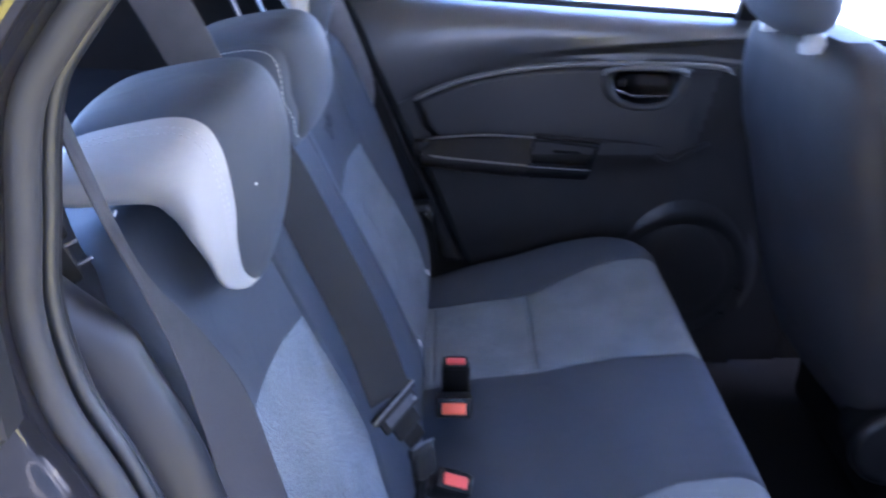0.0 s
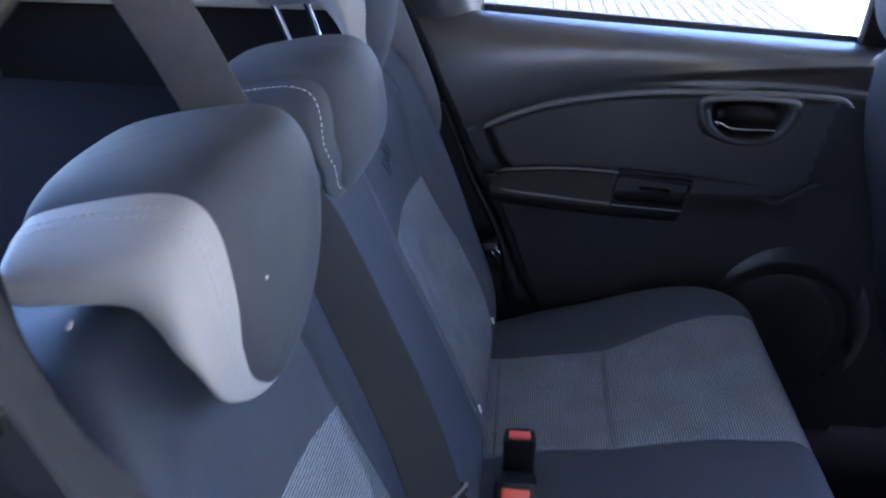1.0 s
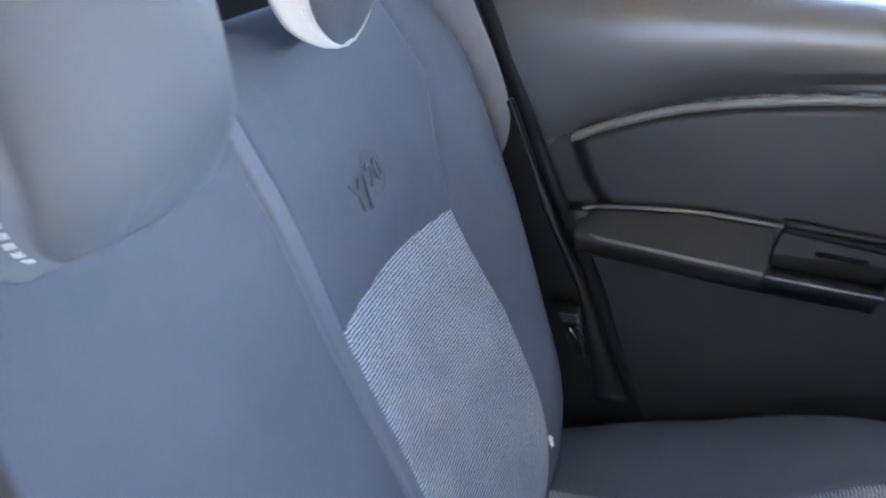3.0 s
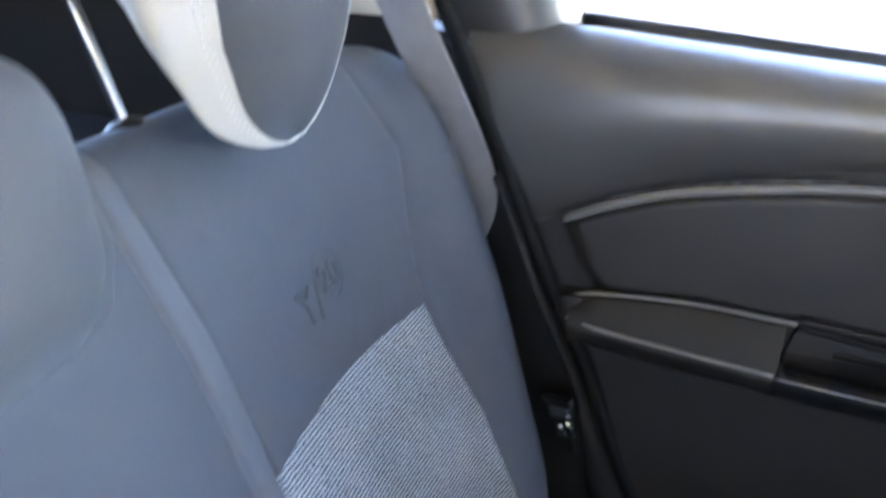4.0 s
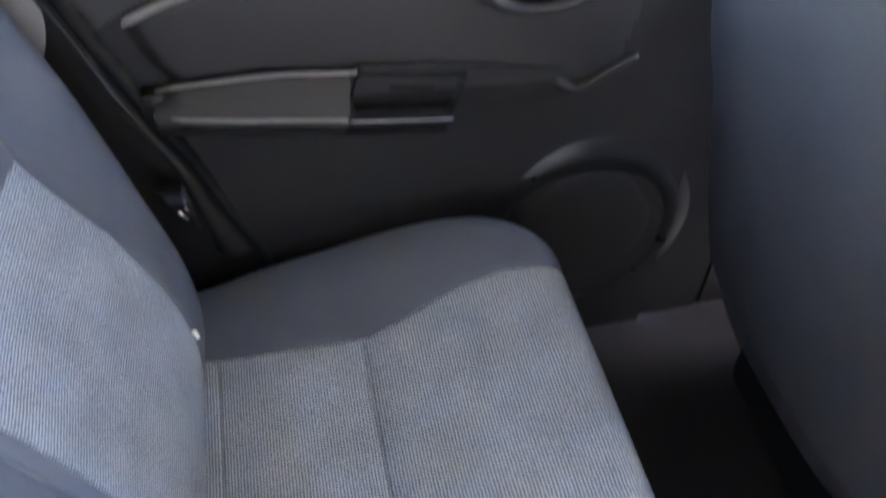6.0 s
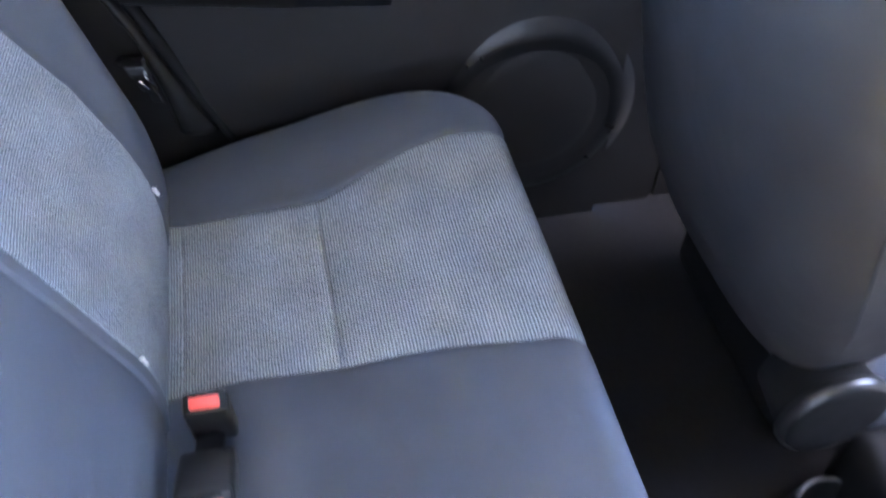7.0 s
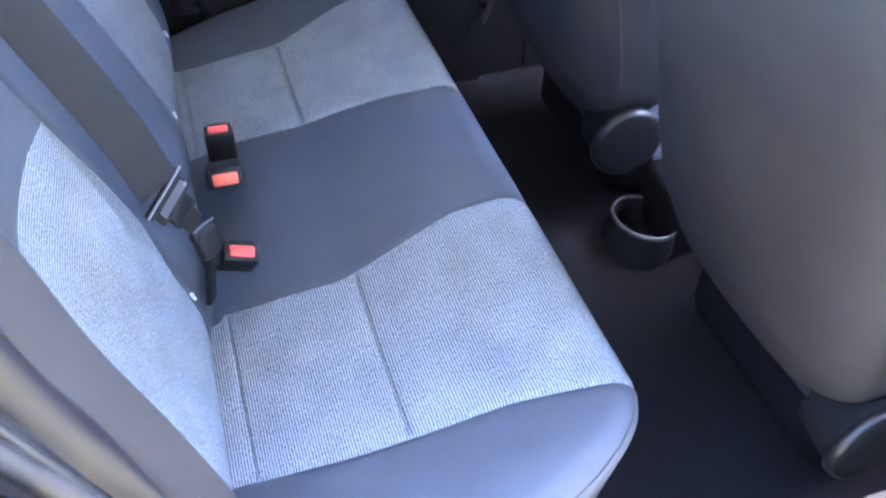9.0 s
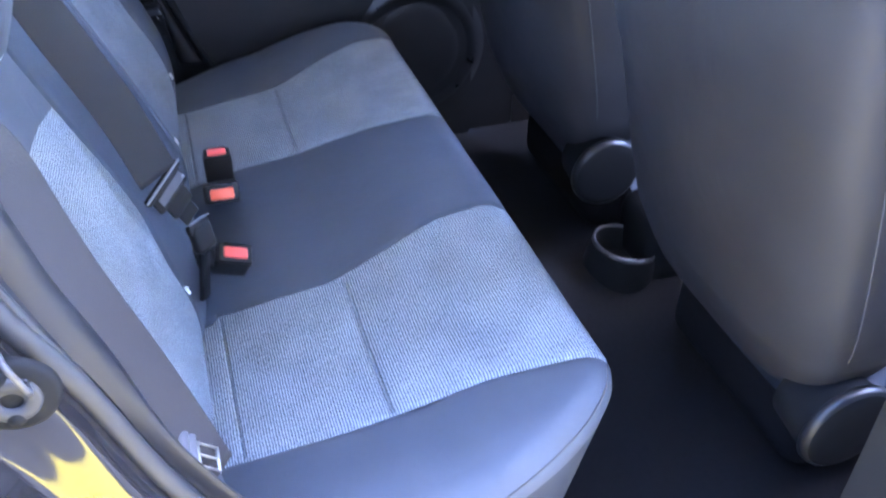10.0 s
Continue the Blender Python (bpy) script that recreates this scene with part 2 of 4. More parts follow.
def smooth_path(points, n):
    """A Catmull-Rom curve through points, as n + 1 vectors evenly in parameter."""
    p = [Vector(q) for q in points]
    p = [2 * p[0] - p[1]] + p + [2 * p[-1] - p[-2]]
    out = []
    spans = len(p) - 3
    for i in range(n + 1):
        u = min(i / n * spans, spans - 1e-6)
        k = int(u)
        t = u - k
        a, b, c, d = p[k:k + 4]
        out.append(0.5 * ((2 * b) + (c - a) * t + (2 * a - 5 * b + 4 * c - d) * t * t + (3 * b - a - 3 * c + d) * t ** 3))
    return out


def tube(points, radius, n=40, sides=8, flat=1.0, closed_ends=True):
    """A round tube along a smooth path; radius may be a function of 0..1."""
    path = smooth_path(points, n)
    verts, faces = [], []
    up = Vector((0, 1, 0.01))
    for i, c in enumerate(path):
        d = (path[min(i + 1, n)] - path[max(i - 1, 0)]).normalized()
        a = d.cross(up).normalized()
        b = d.cross(a).normalized()
        r = radius(i / n) if callable(radius) else radius
        for k in range(sides):
            w = 2 * math.pi * k / sides
            verts.append(c + a * r * math.cos(w) + b * r * flat * math.sin(w))
    for i in range(n):
        for k in range(sides):
            faces.append((i * sides + k, i * sides + (k + 1) % sides, (i + 1) * sides + (k + 1) % sides, (i + 1) * sides + k))
    if closed_ends:
        faces.append(tuple(range(sides))[::-1])
        faces.append(tuple(n * sides + k for k in range(sides)))
    return mesh_of(verts, faces)


def ribbon(points, across, width, thick=0.0014, n=48):
    """A flat strap along a path; across: the direction of its width at each given point."""
    path = smooth_path(points, n)
    side = smooth_path(across, n)
    verts, faces, uv = [], [], []
    run = 0.0
    for i, c in enumerate(path):
        d = (path[min(i + 1, n)] - path[max(i - 1, 0)]).normalized()
        if i:
            run += (c - path[i - 1]).length
        s = side[i] - d * side[i].dot(d)
        s.normalize()
        nn = d.cross(s).normalized()
        for a, b in ((-1, -0.4), (-0.94, -1), (0.94, -1), (1, -0.4), (1, 0.4), (0.94, 1), (-0.94, 1), (-1, 0.4)):
            verts.append(c + s * a * width / 2 + nn * b * thick / 2)
            uv.append((a * width / 2, run))
    for i in range(n):
        for k in range(8):
            faces.append((i * 8 + k, i * 8 + (k + 1) % 8, i * 8 + 8 + (k + 1) % 8, i * 8 + 8 + k))
    faces.append(tuple(range(8))[::-1])
    faces.append(tuple(n * 8 + k for k in range(8)))
    return mesh_of(verts, faces, uv)


def lathe(profile, at, axis_turn=None, sides=40):
    """Turns (radius, height) pairs round z, then places it."""
    verts, faces = [], []
    for r, h in profile:
        for k in range(sides):
            w = 2 * math.pi * k / sides
            verts.append(Vector((r * math.cos(w), r * math.sin(w), h)))
    for i in range(len(profile) - 1):
        for k in range(sides):
            faces.append((i * sides + k, i * sides + (k + 1) % sides, (i + 1) * sides + (k + 1) % sides, (i + 1) * sides + k))
    m = Matrix.Translation(at) @ (axis_turn or Matrix())
    return mesh_of([m @ v for v in verts], faces)


def interp(x, table):
    return float(np.interp(x, [a for a, _ in table], [b for _, b in table]))


def step(a, b, x):
    t = min(1.0, max(0.0, (x - a) / (b - a)))
    return t * t * (3 - 2 * t)


def grid(rows):
    """A mesh from rows of (place, uv)."""
    nr, nc = len(rows), len(rows[0])
    verts = [p for r in rows for p, _ in r]
    uv = [u for r in rows for _, u in r]
    faces = [(i * nc + j, i * nc + j + 1, (i + 1) * nc + j + 1, (i + 1) * nc + j) for i in range(nr - 1) for j in range(nc - 1)]
    return mesh_of(verts, faces, uv)


def dashes(path, length, gap, r):
    """Short raised stitches along a list of vectors."""
    bm = bmesh.new()
    run, nxt = 0.0, 0.0
    for a, b in zip(path, path[1:]):
        seg = (b - a).length
        while nxt < run + seg:
            p = a + (b - a) * ((nxt - run) / seg)
            m = Matrix.Translation(p) @ (b - a).to_track_quat("X", "Z").to_matrix().to_4x4()
            bmesh.ops.create_cube(bm, size=1, matrix=m @ Matrix.Diagonal((length, r * 2, r * 2, 1)))
            nxt += length + gap
        run += seg
    return bm


def joined(parts_list):
    """Several bmeshes as one."""
    out = bmesh.new()
    for b in parts_list:
        me = bpy.data.meshes.new("tmp")
        b.to_mesh(me)
        b.free()
        out.from_mesh(me)
        bpy.data.meshes.remove(me)
    return out


# ---------------------------------------------------------------- ground outside
ground_me = mesh_of([(-400, -400, 0), (400, -400, 0), (400, 400, 0), (-400, 400, 0)], [(0, 1, 2, 3)])
tagged(part("ground", ground_me, SAND), "pale sandy ground in full sun", "ground", kind="structure")


# ---------------------------------------------------------------- car shell
def side_edge(z):
    """x of the rear edge of the rear door's inner panel at height z."""
    return interp(z, [(0.40, 0.2), (0.616, 0.091), (0.733, 0.046), (0.875, -0.025), (1.02, -0.085), (1.11, -0.125), (1.171, -0.154), (1.45, -0.26)])


def floor_height(x, y):
    tunnel = 0.06 * math.exp(-(y / 0.12) ** 2)
    rise = 0.16 * step(0.42, 0.34, x)
    return 0.30 + tunnel + rise


rows = [[(Vector((x, y, floor_height(x, y))), (x, y)) for y in np.linspace(-0.78, 0.78, 61)] for x in np.linspace(-0.95, 2.0, 90)]
tagged(part("floor", grid(rows), CARPET), "black carpeted car floor with a low tunnel", "floor", kind="structure")

rows = [[(Vector((x, y, 1.52 - 0.05 * min(1.5, (y / 0.62) ** 2) - 0.05 * ((x - 0.5) / 1.3) ** 2)), (x, y)) for y in np.linspace(-0.725, 0.755, 34)] for x in np.linspace(-0.72, 1.475, 40)]
roof = part("ceiling", grid(rows), LINING)
tagged(roof, "pale cloth headliner of the car roof", "ceiling", kind="structure")
rm = roof.modifiers.new("thick", "SOLIDIFY")
rm.thickness, rm.offset = 0.03, 1


def slab(name, pts, direction, depth, mat, label, category):
    """A flat panel from a polygon, with thickness."""
    bm = bmesh.new()
    f = bm.faces.new([bm.verts.new(p) for p in pts])
    ext = bmesh.ops.extrude_face_region(bm, geom=[f])
    bmesh.ops.translate(bm, vec=Vector(direction) * depth, verts=[v for v in ext["geom"] if isinstance(v, bmesh.types.BMVert)])
    bmesh.ops.recalc_face_normals(bm, faces=bm.faces[:])
    bmesh.ops.bevel(bm, geom=bm.edges[:], offset=min(0.006, depth / 3), segments=2, affect="EDGES")
    return tagged(part(name, bm, mat), label, category, kind="structure")


# rear of the cabin
slab("wall_rear", [(-0.92, -0.72, 0.3), (-0.92, 0.72, 0.3), (-0.92, 0.72, 1.20), (-0.92, -0.72, 1.20)], (-1, 0, 0), 0.04, COVER, "black plastic lining of the tailgate", "tailgate lining")
slab("cargo_cover", [(-0.26, -0.60, 0.98), (-0.26, 0.60, 0.98), (-0.91, 0.60, 1.0), (-0.91, -0.60, 1.0)], (0, 0, -1), 0.02, COVER, "black cloth load cover behind the backrest", "load cover")
# far side behind the door
slab("trim_far_lower", [(-0.91, 0.682, 0.3), (0.3, 0.682, 0.3), (0.16, 0.682, 0.62), (0.05, 0.682, 0.875), (-0.04, 0.682, 1.00), (-0.14, 0.682, 1.095), (-0.28, 0.682, 1.14), (-0.91, 0.682, 1.15)], (0, 1, 0), 0.04, PLASTIC, "black plastic side lining behind the rear door", "side lining")
slab("door_shell_far", [(-0.24, 0.738, 0.9), (0.06, 0.738, 0.9), (-0.03, 0.738, 1.105), (-0.26, 0.738, 1.14)], (0, 1, 0), 0.02, PLASTIC, "black inner skin of the far door", "door frame")
slab("trim_far_pillar", [(-0.90, 0.655, 1.12), (-0.14, 0.655, 1.112), (-0.19, 0.62, 1.28), (-0.30, 0.58, 1.48), (-0.90, 0.56, 1.48)], (0, 1, 0), 0.03, BEIGE, "light beige rear pillar lining", "pillar lining")
# near side behind the door opening
slab("trim_near_pillar", [(-0.90, -0.655, 1.12), (-0.14, -0.665, 1.112), (-0.15, -0.65, 1.28), (-0.12, -0.60, 1.48), (-0.90, -0.56, 1.48)], (0, -1, 0), 0.03, PLASTIC, "black rear pillar lining beside the open door", "pillar lining")
# front of the cabin and the sides beside the front seats
slab("wall_front", [(1.75, -0.70, 0.2), (1.75, 0.70, 0.2), (1.62, 0.70, 0.98), (1.62, -0.70, 0.98)], (1, 0, 0), 0.05, PLASTIC, "plain black front bulkhead", "bulkhead")
slab("wall_far_front", [(0.832, 0.674, 0.22), (1.75, 0.674, 0.22), (1.70, 0.70, 0.99), (0.832, 0.70, 1.03)], (0, 1, 0), 0.05, PLASTIC, "plain black lining of the far front door", "door lining")
slab("wall_near_front", [(0.80, -0.69, 0.25), (1.75, -0.69, 0.25), (1.70, -0.70, 0.99), (0.80, -0.70, 1.03)], (0, -1, 0), 0.05, PLASTIC, "plain black lining of the near front door", "door lining")
slab("pillar_far", [(0.715, 0.69, 1.03), (0.80, 0.69, 1.03), (0.80, 0.685, 1.05), (0.78, 0.60, 1.49), (0.70, 0.60, 1.49), (0.715, 0.685, 1.05)], (0, 1, 0), 0.05, BEIGE, "light beige centre pillar lining", "pillar lining")
slab("pillar_near", [(0.68, -0.69, 1.03), (0.80, -0.69, 1.03), (0.80, -0.685, 1.05), (0.78, -0.60, 1.49), (0.68, -0.60, 1.49), (0.68, -0.685, 1.05)], (0, -1, 0), 0.05, BEIGE, "light beige centre pillar beside the open door", "pillar lining")

slab("pillar_far_lower", [(0.708, 0.672, 0.22), (0.83, 0.672, 0.22), (0.83, 0.672, 1.028), (0.708, 0.672, 1.028)], (0, 1, 0), 0.06, PLASTIC, "black lower lining of the centre pillar", "pillar lining")
slab("pillar_near_lower", [(0.68, -0.69, 0.22), (0.81, -0.69, 0.22), (0.81, -0.69, 1.028), (0.68, -0.69, 1.028)], (0, -1, 0), 0.06, PLASTIC, "black lower lining of the near centre pillar", "pillar lining")
slab("sill_far", [(-0.9, 0.70, 0.20), (1.75, 0.70, 0.20), (1.75, 0.70, 0.292), (-0.9, 0.70, 0.292)], (0, 1, 0), 0.12, MATT, "black plastic door sill", "door sill")
slab("sill_near", [(0.1, -0.66, 0.22), (1.75, -0.66, 0.22), (1.75, -0.66, 0.40), (0.1, -0.66, 0.40)], (0, -1, 0), 0.10, PLASTIC, "black plastic sill of the open door", "door sill")

# satin strip of lining between the far bolster and the door
STRIP_EDGE = [(0.56, 0.052), (0.625, 0.042), (0.718, 0.021), (0.826, -0.032), (0.891, -0.048), (0.933, -0.066), (1.05, -0.112), (1.12, -0.142)]
rows = []
for z in np.linspace(0.56, 0.955, 32):
    a, b = interp(z, STRIP_EDGE), side_edge(z) - 0.013
    rows.append([(Vector((a + (b - a) * v, 0.664 - 0.013 * math.sin(math.pi * min(1.0, v * 1.02)) ** 0.6, z)), (v, z)) for v in (0, 0.06, 0.14, 0.25, 0.4, 0.6, 0.8, 0.92, 0.98)])
strip = tagged(part("trim_far_strip", grid(rows), PLASTIC), "satin black strip of lining beside the far door", "side lining", kind="structure")
sm = strip.modifiers.new("thick", "SOLIDIFY")
sm.thickness, sm.offset = 0.006, -1

# near door opening: painted frame, rubber seal, inner wheel arch lining
OPENING = [(0.20, 1.455), (0.09, 1.44), (0.0, 1.395), (-0.058, 1.345), (-0.10, 1.30), (-0.121, 1.268), (-0.134, 1.209), (-0.142, 1.159), (-0.136, 1.105), (-0.117, 1.055), (-0.089, 0.97), (-0.054, 0.892), (-0.014, 0.775), (0.045, 0.66), (0.13, 0.56), (0.27, 0.48), (0.5, 0.43), (0.7, 0.41)]
seal = thing("door_seal", "grey-black hollow rubber seal round the open door", "door seal", kind="structure")
part("seal_tube", tube([(x, -0.644, z) for x, z in OPENING], 0.0088, 160, 12), RUBBER, seal)
part("seal_lip", tube([(x + 0.006 * step(0.90, 1.02, z), -0.628 - 0.006 * step(1.02, 0.90, z), z) for x, z in OPENING], 0.0050, 160, 8), SEAL, seal)

jamb = thing("car_body", "glossy black painted body side round the open rear door", "car body", kind="structure")
prof = smooth_path([(x, 0, z) for x, z in OPENING], 80)
rows = []
for i, p in enumerate(prof):
    d = (prof[min(i + 1, 80)] - prof[max(i - 1, 0)]).normalized()
    out = Vector((d.z, 0, -d.x))
    if out.x > 0:
        out = -out
    r = []
    for o, y in ((0.004, -0.650), (0.005, -0.676), (0.008, -0.690), (0.014, -0.698), (0.032, -0.702), (0.046, -0.706), (0.052, -0.714), (0.056, -0.735), (0.062, -0.745), (0.078, -0.752), (0.085, -0.760), (0.09, -0.79), (0.10, -0.802), (0.13, -0.808), (0.2, -0.812), (0.4, -0.80), (0.8, -0.76)):
        r.append((Vector((p.x + out.x * o, y + 0.024, p.z + out.z * o)), (i, o)))
    rows.append(r)
part("body_side", grid(rows), PAINT, jamb)

# side lining between the seal and the near backrest, ridged over the wheel arch
rows = []
for i, p in enumerate(prof):
    if not 0.50 < p.z < 1.44 or i < 6:
        continue
    k = step(1.165, 1.105, p.z) * (1 - 0.40 * step(1.03, 0.88, p.z))
    w = step(1.23, 1.17, p.z) * step(0.86, 0.95, p.z)
    low = step(1.0, 0.86, p.z)
    r = []
    for dx, y in ((0.004, -0.629), (0.011 - 0.014 * low, -0.624), (0.009 - 0.014 * low, -0.620), (-0.004 - 0.004 * low, -0.616), (-0.014, -0.611), (-0.014 + 0.006 * k, -0.608), (-0.014 + 0.016 * k, -0.604), (-0.013 + 0.027 * k, -0.599), (-0.013 + 0.036 * k, -0.592), (-0.015 + 0.041 * k, -0.584), (-0.020 + 0.043 * k, -0.576), (-0.027 + 0.042 * k, -0.568), (-0.038 + 0.038 * k, -0.561), (-0.06 + 0.034 * k, -0.557), (-0.11 + 0.062 * w, -0.554 + 0.020 * w), (-0.16 + 0.100 * w, -0.556 + 0.058 * w), (-0.165 + 0.095 * w, -0.556 + 0.098 * w), (-0.17 + 0.092 * w, -0.556 + 0.132 * w), (-0.19 + 0.05 * w, -0.556 + 0.143 * w)):
        r.append((Vector((p.x + dx, min(y, -0.608 + (y + 0.608) * (1 - 0.75 * step(0.90, 0.76, p.z))), p.z)), (i, y)))
    rows.append(r)
tagged(part("trim_near_lower", grid(rows), ARCH), "ridged black plastic lining over the near wheel arch", "side lining", kind="structure")

catch = thing("seat_catch", "black plastic catch with steel bars beside the near backrest", "seat catch")
part("housing", joined([rbox((0.020, 0.030, 0.040), (-0.186, -0.520, 1.135), 0.004, 2, rot(0, -20, 32)), rbox((0.012, 0.036, 0.012), (-0.180, -0.522, 1.158), 0.004, 2, rot(0, -20, 32))]), PLASTIC, catch)
for dx, dy, dz in ((0.0, 0.0, 0.004), (0.006, 0.004, -0.010)):
    part("bar", tube([(-0.178 + dx, -0.527 + dy, 1.139 + dz), (-0.173 + dx, -0.524 + dy, 1.1405 + dz), (-0.168 + dx, -0.520 + dy, 1.142 + dz)], 0.0012, 8, 10), STEEL, catch, "bright steel bar")

striker = thing("door_striker", "dull steel door striker loop bolted to the black door frame", "door striker")
part("plate", lathe([(0.0005, 0.003), (0.020, 0.003), (0.026, 0.0025), (0.029, 0.001), (0.030, -0.004)], (-0.087, -0.686, 0.940), rot(90, 0, 0), 40), MATT, striker, "black painted striker plate")
part("washer", lathe([(0.007, 0.003), (0.008, 0.0055), (0.016, 0.0055), (0.018, 0.0045), (0.0185, 0.002)], (-0.087, -0.687, 0.940), rot(90, 0, 0), 32), RUBBER, striker, "dull grey washer")
part("loop", tube([(-0.087, -0.686, 0.984), (-0.080, -0.706, 0.990), (-0.0765, -0.713, 0.986), (-0.0715, -0.713, 0.970), (-0.071, -0.706, 0.958), (-0.077, -0.686, 0.952)], 0.0020, 30, 10), CUPRIM, striker, "dull steel loop")
for dz in (-0.018, 0.018):
    part("bolt", lathe([(0.0003, 0.004), (0.005, 0.0035), (0.0065, 0.0)], (-0.090 - dz * 0.1, -0.690, 0.942 + dz), rot(90, 0, 0), 16), MATT, striker, "black bolt head")
slab("road", [(-30, -4.5, 0.006), (30, -4.5, 0.006), (30, 1.25, 0.006), (-30, 1.25, 0.006)], (0, 0, -1), 0.02, JOINT, "sun-bleached grey asphalt under the car", "asphalt")
slab("bay_line", [(-6, -1.86, 0.010), (6, -1.86, 0.010), (6, -1.62, 0.010), (-6, -1.62, 0.010)], (0, 0, -1), 0.004, YELLOW, "yellow painted line on the asphalt", "road marking")
slab("concrete_apron", [(2.33, 1.3, 0.034), (16, 1.3, 0.034), (16, 22, 0.034), (2.33, 22, 0.034)], (0, 0, -1), 0.03, KERB, "pale concrete apron in full sun", "concrete")
slab("paving_bed", [(-8, 1.3, 0.012), (2.32, 1.3, 0.012), (2.32, 22, 0.012), (-8, 22, 0.012)], (0, 0, -1), 0.01, BED, "dark bedding under the paving", "bedding")

# added out of view: a tall wall that cuts sky light on the near side
slab("wall_sky_block", [(-16, -5.2, 0.0), (20, -5.2, 0.0), (20, -5.2, 9.5), (-16, -5.2, 9.5)], (0, -1, 0), 0.3, RENDERED, "unseen wall added across the lot to block sky light", "building wall")

# ---------------------------------------------------------------- rear bench: cushion
def cushion_front(y):
    a = abs(y) if y < 0 else abs(y) * 0.96
    if a < 0.48:
        return 0.484
    t = min(1.0, (a - 0.48) / 0.131)
    return 0.484 - 0.25 * (1 - math.sqrt(max(0.0, 1 - t * t)))


CUSHION_BACK = -0.03
C_NEAR_OUT = [(-0.03, -0.40), (0.029, -0.409), (0.141, -0.435), (0.222, -0.444), (0.339, -0.459), (0.47, -0.49), (0.6, -0.49)]
C_NEAR_IN = [(-0.03, -0.150), (0.037, -0.150), (0.041, -0.139), (0.10, -0.152), (0.203, -0.166), (0.288, -0.152), (0.376, -0.136), (0.44, -0.143), (0.48, -0.157)]
C_FAR_IN = [(-0.03, 0.25), (0.025, 0.243), (0.116, 0.232), (0.228, 0.205), (0.30, 0.192), (0.36, 0.176), (0.42, 0.158), (0.48, 0.145)]
C_FAR_OUT = [(-0.03, 0.53), (0.045, 0.507), (0.115, 0.492), (0.234, 0.472), (0.29, 0.486), (0.35, 0.499), (0.405, 0.502), (0.48, 0.490)]


def cushion_height(x, y, groove):
    z = 0.508 + (x - 0.0) * 0.2935
    z += 0.010 * math.exp(-((x - 0.36) / 0.11) ** 2) + 0.004 * math.exp(-((x - 0.13) / 0.06) ** 2)
    z -= 0.012 * math.exp(-((abs(y) - 0.33) / 0.12) ** 2) * (1 - step(0.30, 0.46, x))
    z += 0.006 * math.exp(-((abs(y) - 0.54) / 0.04) ** 2) + 0.020 * math.exp(-((y - 0.60) / 0.06) ** 2)
    xf = cushion_front(y)
    slope = (cushion_front(y + 1e-3) - cushion_front(y - 1e-3)) / 2e-3
    d = min((xf - x) / math.sqrt(1 + slope * slope), (0.611 if y < 0 else 0.648) - abs(y))
    r = 0.04
    if d < r:
        z -= r - math.sqrt(max(0.0, r * r - (r - d) ** 2))
    if groove:
        rim = min(abs(y - interp(x, c)) for c in (C_NEAR_OUT, C_NEAR_IN, C_FAR_IN, C_FAR_OUT))
        fade = step(0.0, 0.016, rim)
        z -= fade * (0.005 * math.exp(-((x - 0.225) / 0.0028) ** 2) + 0.003 * math.exp(-((x - 0.225) / 0.010) ** 2))
        z -= fade * 0.0045 * math.exp(-((x - 0.045) / 0.0026) ** 2)
    for c in (C_NEAR_OUT, C_NEAR_IN, C_FAR_IN, C_FAR_OUT):
        z -= 0.0035 * math.exp(-((y - interp(x, c)) / 0.0045) ** 2)
    z += 0.0012 * noise.noise(Vector((x * 14, y * 14, 1)))
    return z


S_ROWS = sorted(set(list(np.linspace(0, 0.88, 52)) + list(np.linspace(0.88, 1.0, 20)) + [0.146 + k * 0.0018 for k in range(-6, 7)] + [0.496 + k * 0.002 for k in range(-8, 9)]))


bench = thing("rear_bench_seat", "dark leatherette rear bench with light ribbed cloth inserts", "car seat")


def cushion_patch(left, right, cols, groove):
    """A sewn panel of the cushion between two boundary curves, with its skirt at the front."""
    rows = []
    for s in S_ROWS:
        r = []
        for v in cols:
            y = 0.0
            x = CUSHION_BACK
            for _ in range(3):
                a, b = left(x), right(x)
                y = a + (b - a) * v
                x = CUSHION_BACK + s * (cushion_front(y) - CUSHION_BACK)
            r.append((Vector((x, y, cushion_height(x, y, groove))), (y, x)))
        rows.append(r)
    last = rows[-1]
    low = [last]
    for drop in (0.012, 0.03, 0.08, 0.14):
        low.append([(p + Vector((-0.25 * drop, 0, 0.42 - 0.42 - drop)), (u[0], u[1] + drop)) for p, u in last])
    part("cushion_skirt", grid(low[1:]), SKIRT, bench, "lower skirt of the cushion with shade put into its colour")
    return grid(rows + low[1:2])


def fine_cols(n, edge_left=False, edge_right=False):
    c = list(np.linspace(0, 1, n))
    c += [0.006, 0.012, 0.02, 0.03, 0.97, 0.98, 0.988, 0.994]
    if edge_left:
        c += list(np.linspace(0, 0.3, 18))
    if edge_right:
        c += list(np.linspace(0.7, 1, 18))
    return sorted(set(c))


